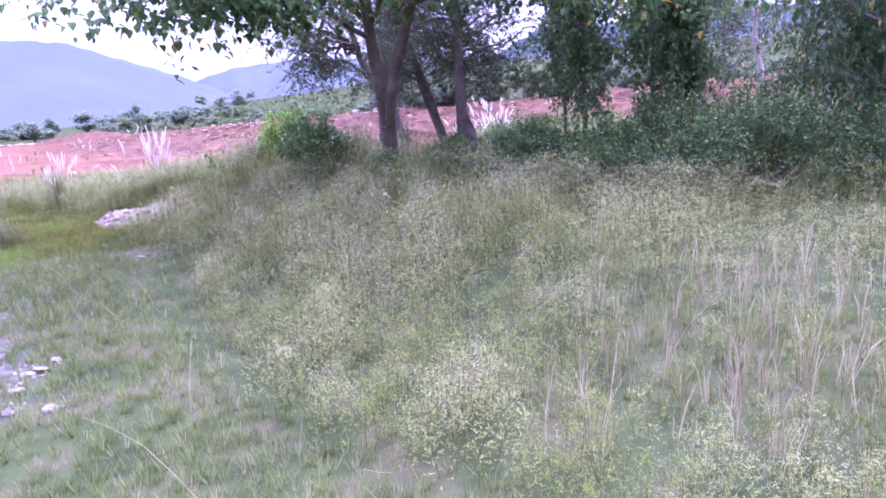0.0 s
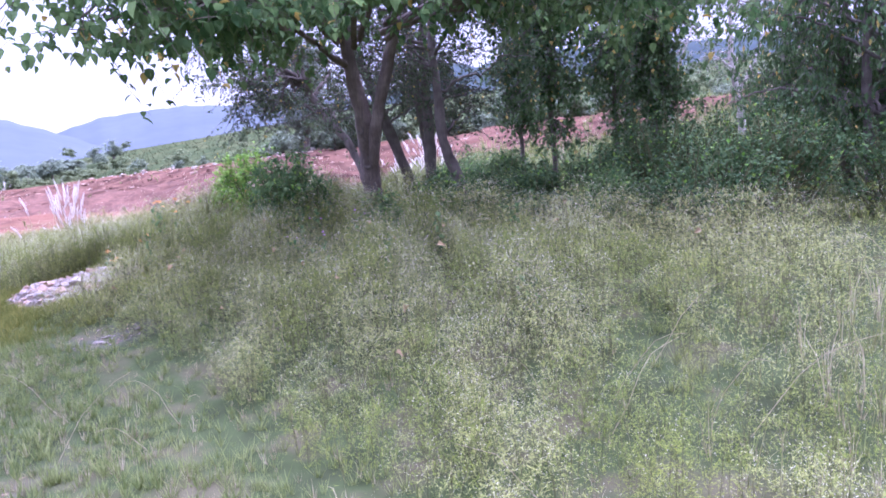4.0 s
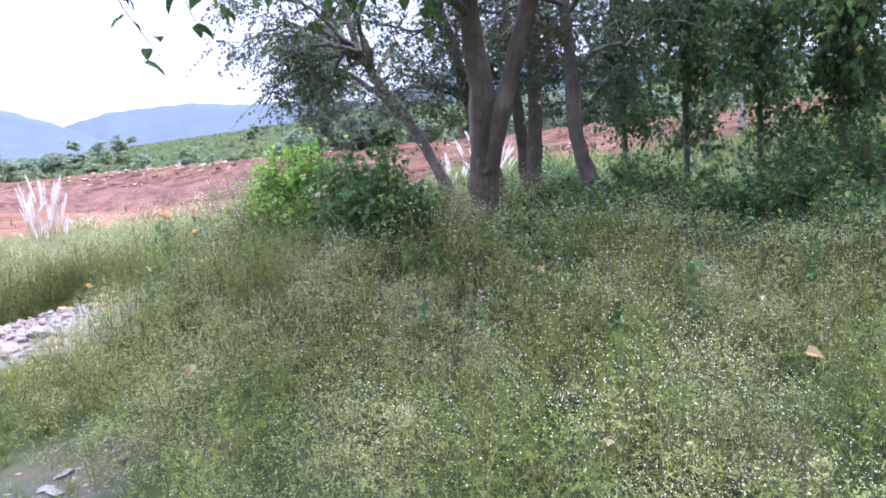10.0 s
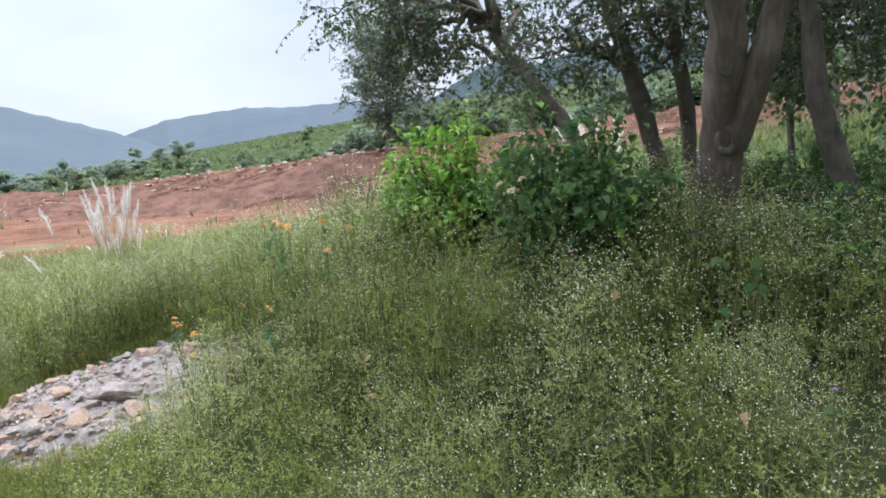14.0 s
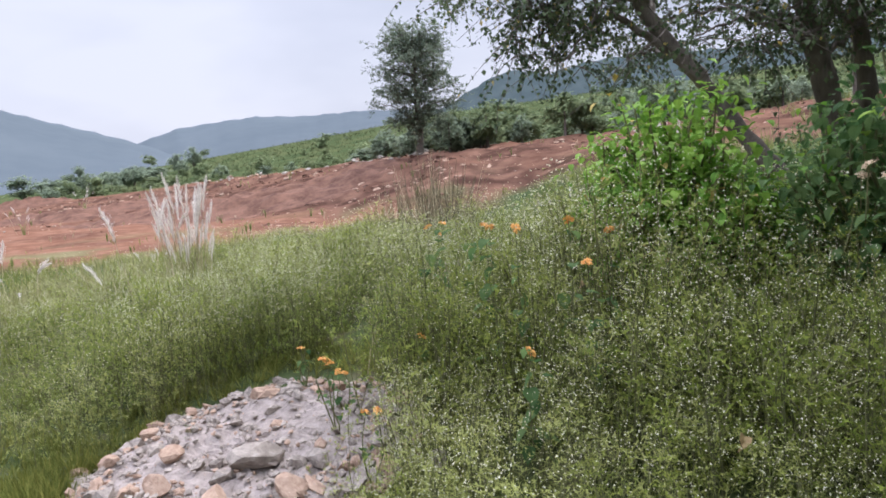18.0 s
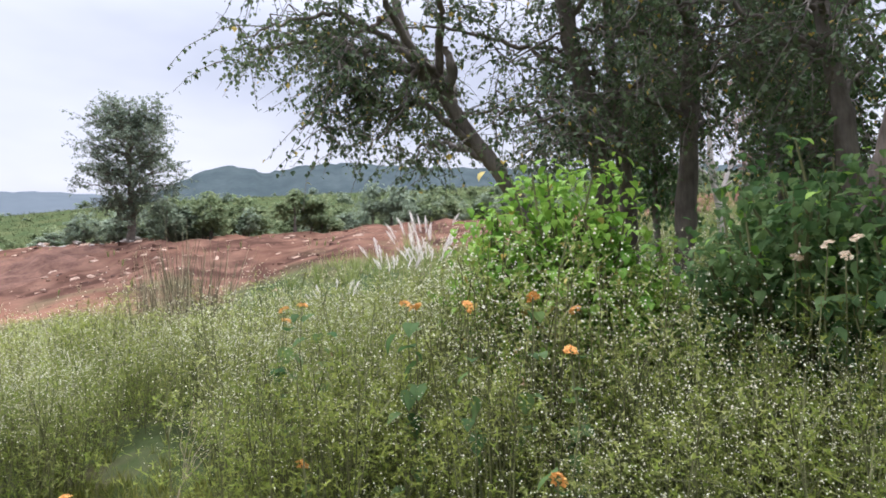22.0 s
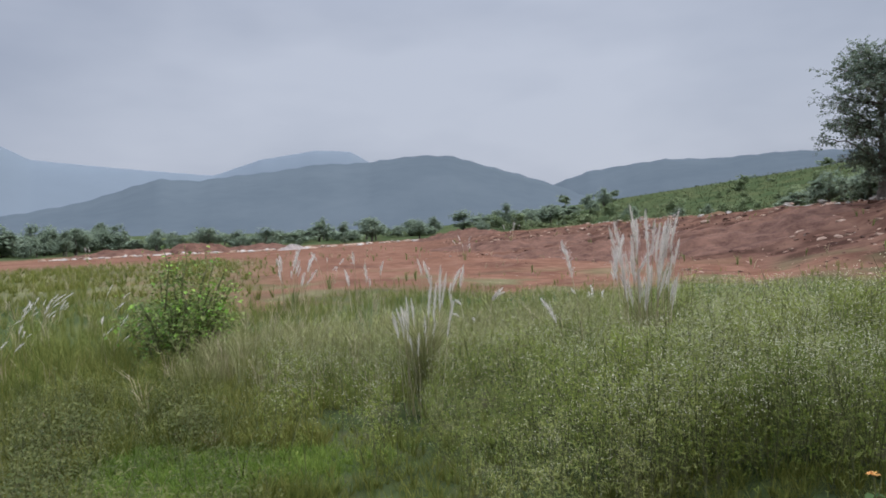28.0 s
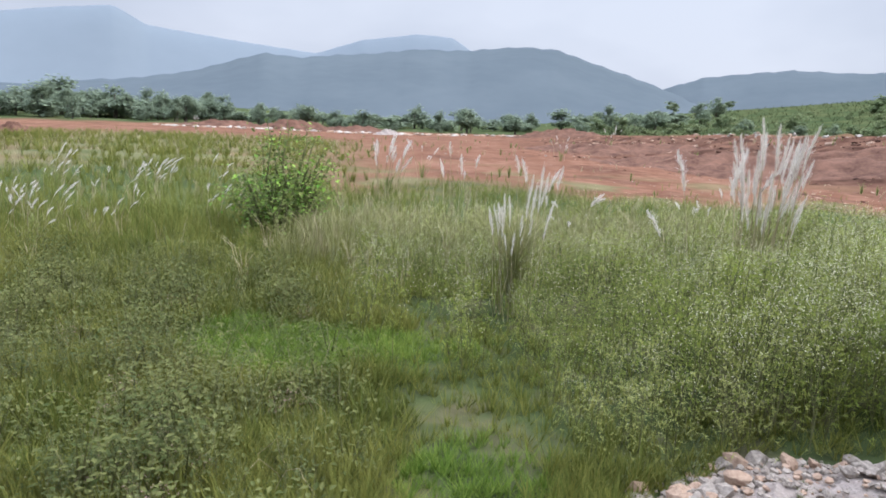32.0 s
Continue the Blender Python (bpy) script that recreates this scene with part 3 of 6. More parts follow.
def grove():
    rng = np.random.default_rng(11)
    # the forked tree with the broad hanging leaves
    A = (3.8, -2.63)
    za = float(height(*A))
    limbs = []
    # Four limbs ending 4.5 to 4.8 m up are unseen, added to shade undergrowth.
    low = [((-0.1, 0.0, 2.5), (-3.7, -0.9, 2.6)), ((-1.2, -0.4, 2.75), (-3.4, -1.6, 2.6)), ((-1.2, -0.2, 2.75), (-3.9, -0.4, 2.6)), ((-0.1, 0.1, 2.8), (-3.1, 0.3, 2.9)), ((-0.1, -0.2, 2.7), (-2.9, -2.5, 2.85)), ((0.0, -0.2, 2.8), (-1.8, -3.6, 2.95)), ((0.3, -0.4, 2.8), (0.2, -4.2, 3.0)),
           ((0.3, -0.3, 2.9), (2.4, -3.6, 3.05)), ((-0.2, 0.1, 2.9), (-2.4, -0.8, 2.8)), ((0.2, -0.2, 3.2), (-1.2, -2.0, 3.1)), ((-0.3, 0.2, 3.4), (-1.6, 1.2, 4.2)), ((0.4, -0.3, 3.4), (2.6, -1.6, 3.6)),
           ((-0.3, 0.2, 3.8), (-1.0, 0.8, 5.4)), ((0.5, -0.4, 3.8), (1.3, -0.6, 5.5)), ((-0.2, 0.0, 2.9), (-1.8, 0.4, 2.8)), ((0.4, -0.4, 3.0), (3.4, -3.0, 3.1)), ((0.4, -0.4, 3.0), (1.2, -5.2, 3.0)), ((0.4, -0.4, 3.2), (3.8, -1.6, 3.4)), ((0.3, -0.4, 3.0), (-0.8, -5.0, 3.05)),
           ((-1.6, -0.6, 2.85), (-4.1, -1.5, 2.8)), ((-1.6, -0.4, 2.85), (-4.3, -0.8, 2.75)), ((0.4, -0.4, 3.4), (2.4, -2.6, 4.0)), ((0.2, -0.4, 3.4), (0.8, -3.0, 4.2)), ((0.5, -0.2, 3.6), (3.0, -0.6, 4.4)), ((0.6, -0.4, 4.0), (2.6, -3.4, 4.7)), ((0.6, -0.4, 4.0), (3.6, -4.3, 4.5)), ((0.5, -0.4, 4.0), (1.3, -3.8, 4.8)), ((0.6, -0.4, 4.2), (4.2, -2.8, 4.8)), ((0.8, -1.0, 3.1), (3.2, -4.6, 3.0)), ((0.8, -1.0, 3.2), (2.2, -5.4, 3.3)), ((0.9, -0.8, 3.2), (4.4, -3.8, 3.5)), ((0.9, -0.9, 3.1), (3.6, -2.9, 2.9))]
    low = [(np.array(a) - (0.52, 0.34, 0), np.array(b) - (0.22, 0.2, 0)) for a, b in low]
    for a, b in low:
        a, b = np.array(a), np.array(b)
        p = curve_pts(a, b, 6, (0, 0, 0.45), rng, 0.06)
        limbs.append((p, np.linspace(0.045, 0.01, 6)))
    forked = make_tree("tree", "forked tree with pale brown bark and large drooping heart-shaped leaves", A,
              [(placed([(3.86, -2.57, za - 0.1), (3.82, -2.61, 0.75), (3.71, -2.71, 1.25), (3.6, -2.81, 1.75), (3.48, -2.9, 2.15), (3.38, -2.9, 2.6), (3.21, -2.94, 3.4), (3.13, -2.87, 4.6), (3.1, -2.81, 5.8)], A), [0.2, 0.152, 0.135, 0.127, 0.122, 0.095, 0.082, 0.056, 0.03]),
               (placed([(3.62, -2.87, 1.55), (3.52, -3.05, 1.95), (3.54, -3.17, 2.4), (3.81, -3.36, 3.4), (3.98, -3.41, 4.4), (4.08, -3.41, 5.6)], A), [0.07, 0.085, 0.08, 0.07, 0.048, 0.025])],
              limbs, 1480, 0.7, HEART, 0.108, 13, 0.65, M_BARK, [M_LEAF, M_YELL], 21, 0.1, 0.45, sides=16)
    # grown-over branch scars on the trunk
    trunk = [c for c in forked.children if c.name.startswith("trunk")][0]
    for z, ang, s in ((1.6, -2.55, 0.05), (1.25, -2.3, 0.04), (2.05, -2.8, 0.035)):
        u = np.linspace(0, 2 * np.pi, 14, endpoint=False)
        w = np.linspace(0, 2 * np.pi, 7, endpoint=False)
        U, W = np.meshgrid(u, w, indexing="ij")
        rr = s * (1 + 0.4 * np.cos(W))
        face = np.stack([0.35 * s * np.sin(W), rr * np.cos(U), 1.5 * rr * np.sin(U)], -1).reshape(-1, 3)
        ring = [(i * 7 + j, ((i + 1) % 14) * 7 + j, ((i + 1) % 14) * 7 + (j + 1) % 7, i * 7 + (j + 1) % 7) for i in range(14) for j in range(7)]
        d = np.array([math.cos(ang), math.sin(ang), 0.0])
        t = np.array([-d[1], d[0], 0.0])
        rad = float(np.interp(z, [0.75, 1.25, 2.15], [0.152, 0.135, 0.122])) * 0.97
        axis = [np.interp(z, [0.75, 1.25, 1.75, 2.15], [q[c] for q in ((3.82, -2.61), (3.71, -2.71), (3.6, -2.81), (3.48, -2.9))]) - A[c] for c in (0, 1)]
        P = np.array([*axis, z - za]) + d * rad + face[:, :1] * d + face[:, 1:2] * t + face[:, 2:] * np.array([0, 0, 1.0])
        ob = new("branch_scar", raw_mesh("branch_scar", P, np.array(ring), [M_BARKD], flat=False))
        ob.parent = trunk
    # leaning tree with small leaves
    B = (5.2, -1.25)
    zb = float(height(*B))
    limbs = []
    for a, b in [((5.35, 0.1, 2.4), (4.4, 1.2, 2.75)), ((5.1, 0.5, 3.1), (3.7, 1.7, 3.3)), ((5.15, 0.75, 3.3), (4.5, 2.2, 3.4)), ((5.1, 0.5, 3.15), (3.3, 1.2, 3.9)), ((5.1, 0.9, 3.7), (5.8, 2.4, 3.8)), ((5.05, 1.0, 4.2), (3.8, 1.9, 4.7)),
                 ((5.2, 0.4, 2.9), (6.4, 1.1, 3.3)), ((5.05, 1.0, 4.4), (6.0, 0.7, 5.1)), ((5.4, 0.05, 2.3), (6.1, 1.2, 2.5)), ((5.0, 1.1, 4.8), (4.3, 1.8, 5.8)), ((5.1, 0.5, 3.2), (4.3, 0.1, 3.8)), ((5.1, 0.55, 3.2), (3.9, 0.9, 2.9)), ((5.1, 0.5, 3.1), (4.2, 0.7, 2.45)), ((5.05, 0.55, 3.1), (3.8, 1.2, 2.5))]:
        limbs.append((curve_pts(*placed([a, b], B), 6, (0, 0, 0.3), rng, 0.07), np.linspace(0.045, 0.008, 6)))
    make_tree("tree", "leaning tree with a crooked dark trunk and fine small leaves", B,
              [(placed([(5.14, -1.4, zb - 0.1), (5.22, -1.1, 0.9), (5.36, -0.72, 1.3), (5.46, -0.3, 1.75), (5.45, -0.08, 2.1), (5.27, 0.12, 2.45), (5.14, 0.38, 2.85), (5.08, 0.5, 3.1), (5.22, 0.78, 3.3), (5.12, 0.95, 3.9), (5.0, 1.1, 4.8), (4.9, 1.2, 5.6)], B), [0.1, 0.084, 0.08, 0.077, 0.077, 0.074, 0.07, 0.066, 0.058, 0.048, 0.034, 0.015]),
               (placed([(5.12, 0.42, 2.95), (4.98, 0.3, 3.2), (4.94, 0.36, 3.4)], B), [0.06, 0.05, 0.03])],
              limbs, 800, 0.55, OVALW, 0.048, 17, 0.7, M_BARKD, [M_SMALL, M_YELL], 22, 0.12, 0.7, bare=0.48)
    # upright dark trunks behind
    rest = [([(6.38, -1.12), (6.16, -1.03, 1.2), (5.85, -0.92, 2.1), (5.49, -0.78, 3.2), (5.15, -0.6, 4.2), (4.9, -0.45, 5.3)], 0.098, "leaning tree with dark bark and small leaves", 23),
            ([(6.72, -1.15), (6.66, -1.12, 1.2), (6.63, -1.05, 2.2), (6.56, -0.96, 3.2), (6.5, -0.9, 4.3), (6.45, -0.85, 5.4)], 0.082, "tall dark-barked tree with small leaves", 24),
            ([(6.17, -1.6), (6.1, -1.65, 1.2), (6.07, -1.7, 2.2), (6.02, -1.75, 3.2), (6.0, -1.8, 4.3), (6.0, -1.8, 5.4)], 0.095, "straight dark-barked tree in the grove", 25),
            ([(5.38, -3.32), (5.2, -3.1, 1.2), (5.08, -2.93, 1.75), (5.1, -2.85, 2.4), (5.18, -2.72, 3.4), (5.2, -2.6, 5.0)], 0.086, "slim tree with a curved brown trunk", 26)]
    for tp, r, label, seed in rest:
        g = np.random.default_rng(seed)
        x, y = tp[0]
        tp = placed([(x, y, float(height(x, y)) - 0.1)] + tp[1:], (x, y))
        limbs = []
        for k in range(15):
            f = g.uniform(0.42, 1.0)
            a = np.array([np.interp(f * 5, range(6), [q[c] for q in tp]) for c in range(3)])
            ang = g.uniform(0, 6.283)
            L = g.uniform(0.9, 1.9)
            limbs.append((curve_pts(a, a + np.array([math.cos(ang) * L, math.sin(ang) * L, g.uniform(-0.5, 0.7)]), 5, (0, 0, 0.2), g, 0.05), np.linspace(0.03, 0.007, 5)))
        make_tree("tree", label, (x, y), [(tp, [r * 1.35, r * 1.05, r, r * 0.85, r * 0.65, r * 0.3])], limbs, 600, 0.6, OVALW, 0.05, 15, 0.7, M_BARKD, [M_SMALL, M_YELL], seed, 0.15, 0.6)
    # low dense column of leaves round a thin trunk
    for (x, y), h, w, seed in [((10.0, -3.4), 6.2, 1.1, 31), ((9.7, -1.2), 5.0, 0.8, 32), ((8.5, -2.8), 5.2, 0.75, 36), ((8.75, -4.8), 4.6, 0.65, 38)]:
        g = np.random.default_rng(seed)
        limbs = []
        for k in range(36):
            z = 1.5 + (h - 1.5) * g.random() ** 0.9
            ang = g.uniform(0, 6.283)
            L = w * g.uniform(0.4, 1.2) * (0.6 + 0.4 * (z - 1.5) / (h - 1.5))
            limbs.append((curve_pts((0, 0, z), (math.cos(ang) * L, math.sin(ang) * L, z + g.uniform(-0.4, 0.3)), 4, (0, 0, 0.1), g, 0.03), np.linspace(0.02, 0.006, 4)))
        make_tree("tree", "small tree with a dense dark column of drooping foliage", (x, y), [([(0, 0, -0.1), (0.05, 0.03, 0.8), (0.0, 0.08, 2.0), (0.05, 0.0, h + 0.5)], [0.07, 0.05, 0.04, 0.02])],
                  limbs, 640, 0.6, OVALW, 0.085, 14, 0.95, M_BARKD, [M_DARKL, M_YELL], seed, 0.1, 0.9)
    # large dark tree by the slope
    for (x, y), seed, h, w in [((9.6, -8.0), 33, 6.4, 2.1), ((8.6, -10.3), 34, 6.0, 2.2), ((11.6, -7.3), 35, 6.4, 1.9)]:
        g = np.random.default_rng(seed)
        limbs = []
        for k in range(26):
            z = g.uniform(0.5, h - 0.6)
            ang = g.uniform(0, 6.283)
            L = w * g.uniform(0.6, 1.15)
            limbs.append((curve_pts((0, 0, z), (math.cos(ang) * L, math.sin(ang) * L, z + g.uniform(-0.3, 0.9)), 5, (0, 0, 0.3), g, 0.06), np.linspace(0.035, 0.008, 5)))
        make_tree("tree", "low broad tree with dense dark green drooping foliage", (x, y), [([(0, 0, -0.1), (0.05, 0.1, 1.0), (0.0, 0.2, 2.2), (0.1, 0.1, h)], [0.12, 0.1, 0.07, 0.02])],
                  limbs, int(460 * w), 0.75, oval_leaf(0.5), 0.11, 17, 1.0, M_BARKD, [M_DARKL, M_YELL], seed, 0.2, 0.9)
    # pale bare-stemmed tree on the slope
    for (x, y), seed, h in [((21.5, -2.3), 41, 5.5), ((24.5, 1.5), 42, 5.0)]:
        g = np.random.default_rng(seed)
        limbs = []
        for k in range(12):
            z = g.uniform(1.6, h)
            ang = g.uniform(0, 6.283)
            limbs.append((curve_pts((-0.3 * z / h, 0.25 * z / h, z), (math.cos(ang) * 1.6, math.sin(ang) * 1.6, z + g.uniform(-0.2, 1.2)), 5, (0, 0, 0.2), g, 0.08), np.linspace(0.04, 0.01, 5)))
        make_tree("tree", "thin tree with a pale leaning forked trunk and sparse leaves", (x, y), [([(0, 0, -0.1), (-0.1, 0.05, 1.2), (-0.25, 0.3, 2.2), (-0.3, 0.35, h)], [0.15, 0.12, 0.1, 0.03]), ([(-0.15, 0.1, 1.5), (0.4, -0.3, 2.6), (0.9, -0.6, 4.0)], [0.08, 0.06, 0.02])],
                  limbs, 120, 0.8, OVALW, 0.1, 10, 0.7, M_PALEB, [M_SMALL, M_YELL], seed, 0.2, 0.5, group="trees on the slope")


grove()


def slope_trees():
    for (x, y), seed, h, mats, n, label in [((28.0, -3.4), 43, 5.5, [M_RUSSET, M_SMALL], 240, "thin tree with sparse reddish brown foliage"), ((17.5, -4.8), 44, 4.2, [M_SMALL, M_YELL], 260, "slender tree with an open green crown"),
                                           ((19.0, 0.8), 45, 4.6, [M_SMALL, M_YELL], 260, "slender tree with an open green crown"), ((15.5, -8.6), 46, 4.6, [M_DARKL, M_YELL], 320, "dense dark green tree on the rise"), ((27.0, 4.5), 47, 5.0, [M_SMALL, M_YELL], 240, "slender tree with an open green crown")]:
        g = np.random.default_rng(seed)
        limbs = []
        for k in range(16):
            z = g.uniform(1.3, h)
            ang = g.uniform(0, 6.283)
            L = g.uniform(0.8, 1.8)
            limbs.append((curve_pts((0, 0, z), (math.cos(ang) * L, math.sin(ang) * L, z + g.uniform(-0.3, 1.0)), 5, (0, 0, 0.2), g, 0.08), np.linspace(0.035, 0.008, 5)))
        make_tree("tree", label, (x, y), [([(0, 0, -0.1), (0.08, 0.05, 1.2), (0.0, 0.15, 2.6), (0.1, 0.1, h + 0.4)], [0.11, 0.09, 0.07, 0.02])], limbs, n, 0.8, OVALW, 0.11, 12, 0.6, M_BARKD, mats, seed, 0.2, 0.5, group="trees on the slope")


slope_trees()


def lone_tree():
    g = np.random.default_rng(51)
    limbs = []
    for k in range(46):
        z = g.uniform(0.7, 5.6)
        ang = g.uniform(0, 6.283)
        w = 2.4 * math.sin(min(1.0, (z + 0.4) / 2.6) * 1.5) * (1.0 if z < 4.4 else 0.8)
        L = w * g.uniform(0.55, 1.1)
        limbs.append((curve_pts((0, 0, z), (math.cos(ang) * L, math.sin(ang) * L, z + g.uniform(0.3, 1.3)), 5, (0, 0, 0.1), g, 0.1), np.linspace(0.05, 0.01, 5)))
    make_tree("tree", "solitary tree with an upright airy green crown on the red field", (21.5, 22.9), [([(0, 0, -0.2), (0.1, 0, 1.5), (0, 0.1, 4.0), (0.1, 0.1, 6.3)], [0.2, 0.16, 0.11, 0.03])],
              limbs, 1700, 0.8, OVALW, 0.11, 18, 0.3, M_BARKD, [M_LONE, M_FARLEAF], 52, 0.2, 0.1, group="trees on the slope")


lone_tree()

# ---- bushes ----
def make_bush(name, label, at, rx, h, leaf, size, n_stem, per, mats, seed, hang=0.35, bark=None, category="bush", group="", tint=0.02, lift=0.0, puff=0.95, tip=1.6):
    rng = np.random.default_rng(seed)
    z0 = float(height(at[0], at[1]))
    root = thing(name, label, category, (at[0], at[1], z0), group)
    V, F, off, nodes = [], [], 0, []
    for k in range(n_stem):
        ang = rng.uniform(0, 6.283)
        rad = rx * math.sqrt(rng.random())
        top = np.array([math.cos(ang) * rad, math.sin(ang) * rad, h * rng.uniform(0.55, 1.05) * (1 - 0.45 * (rad / rx) ** 2)])
        a = np.array([math.cos(ang) * rad * 0.35, math.sin(ang) * rad * 0.35, -0.03])
        p = curve_pts(a, top, 6, (0, 0, 0.08 * h), rng, 0.02 * h)
        v, f = tube(p, np.linspace(0.012, 0.003, 6) * (0.6 + 0.5 * h), 4)
        V.append(v)
        F.append(f + off)
        off += len(v)
        nodes.append(p)
    tagged(part("stem_cluster", np.concatenate(V), np.concatenate(F), [bark or M_STEM], root), kind="stuff")
    nodes = np.array(nodes)
    k = n_stem * per
    ti = np.repeat(np.arange(n_stem), per)
    u = (1 - rng.random(k) ** tip * (0.95 - lift)) * 4.999
    i = np.minimum(u.astype(int), 4)
    p = nodes[ti, i] + (nodes[ti, i + 1] - nodes[ti, i]) * (u - i)[:, None]
    p = p + rng.normal(0, 1, (k, 3)) * np.array([size, size, size * 0.7]) * puff
    yaw, tilt = leaf_orient(rng, k, hang)
    LV, LF, LM = scatter(leaf, p, yaw, tilt, size * rng.uniform(0.5, 1.25, k))
    pick = rng.random(k)
    LM = np.repeat(np.where(pick < tint, min(1, len(mats) - 1), 0), len(leaf[1]))
    part("foliage", LV, LF, mats, root, LM)
    return root


make_bush("bush", "bright green leafy bush below the leaning tree", (2.6, -1.2), 0.54, 1.54, HEART, 0.054, 130, 76, [M_BRIGHT, M_YELL], 61, 0.3, group="bushes under the trees", puff=1.3)
make_bush("bush", "broad-leaved green bush with pale orange blooms", (2.55, -2.34), 0.56, 1.5, HEART, 0.055, 120, 76, [M_LEAF, M_BRIGHT], 62, 0.4, tint=0.06, group="bushes under the trees", puff=1.5)
make_bush("bush", "leafy sapling with large fresh green leaves", (3.1, -1.45), 0.36, 1.25, HEART, 0.1, 22, 15, [M_LEAF, M_BRIGHT], 63, 0.5, tint=0.3, group="bushes under the trees")
make_bush("bush", "round yellow-green shrub standing in the tall grass", (-2.86, 5.95), 0.66, 1.42, OVALW, 0.052, 46, 110, [M_SHRUB, M_BRIGHT], 64, 0.15, bark=M_STEM, tint=0.25, puff=2.4, tip=1.0)
for k, (x, y, rx, h, m) in enumerate([(6.2, -4.6, 0.9, 1.5, 0), (7.4, -5.6, 1.0, 1.9, 0), (5.4, -5.6, 0.8, 0.95, 1), (8.6, -4.6, 1.1, 1.7, 0), (7.0, -7.2, 1.0, 1.8, 0), (9.0, -6.0, 1.1, 1.8, 0), (4.3, -3.7, 0.6, 1.05, 0), (3.2, -3.4, 0.45, 0.8, 1),
                                      (5.6, -2.3, 0.7, 1.0, 0), (7.6, -2.2, 0.9, 1.3, 1), (10.8, -4.2, 1.2, 1.6, 0), (8.4, -0.6, 0.9, 1.1, 1), (10.0, 0.6, 1.1, 1.3, 0), (5.2, -4.4, 0.7, 0.95, 0), (6.4, -3.3, 0.8, 1.2, 0), (5.6, -6.8, 0.9, 1.4, 0), (8.0, -8.6, 1.0, 1.6, 0)]):
    make_bush("bush", "dense dark green undergrowth bush among the trees" if m == 0 else "fresh green undergrowth bush among the trees", (x, y), rx, h, OVALW, 0.058, 90, 66, [M_DARKL if m == 0 else M_LEAF, M_BRIGHT], 70 + k, 0.4, tint=0.06, group="bushes under the trees")


# far bushes: a few shapes, shared by many
def bush_kinds(n=1050, size=0.078):
    """Crowns of unit width and height made of leafy clumps, with gaps and an uneven outline: low bushes, then trees."""
    kinds = []
    for k in range(8):
        rng = np.random.default_rng(100 + k)
        tree = k >= 4
        nc = 15 if tree else 13
        c = rng.normal(0, 1, (nc, 3))
        c /= np.linalg.norm(c, axis=1)[:, None]
        c = c * (rng.random(nc) ** 0.4)[:, None] * np.array([0.4, 0.4, 0.34])
        c[:, 2] += 0.58 if tree else 0.4
        c[0] = (0.05, 0.0, 0.92 if tree else 0.75)
        c[:, :2] *= (1.15 - 0.5 * np.clip(c[:, 2:3], 0, 1))
        rad = rng.uniform(0.1, 0.22, nc)
        w = rng.integers(nc, size=n)
        d = rng.normal(0, 1, (n, 3))
        d /= np.linalg.norm(d, axis=1)[:, None]
        q = c[w] + d * (rad[w] * rng.uniform(0.3, 1.1, n))[:, None] * np.array([1.1, 1.1, 0.8])
        q[:, 2] = np.maximum(q[:, 2], 0.02 + 0.1 * rng.random(n))
        yaw, tilt = leaf_orient(rng, n, 0.3)
        V, F, M = scatter(OVALW, q, yaw, tilt, size * rng.uniform(0.6, 1.4, n))
        kinds.append((V, F))
    return kinds


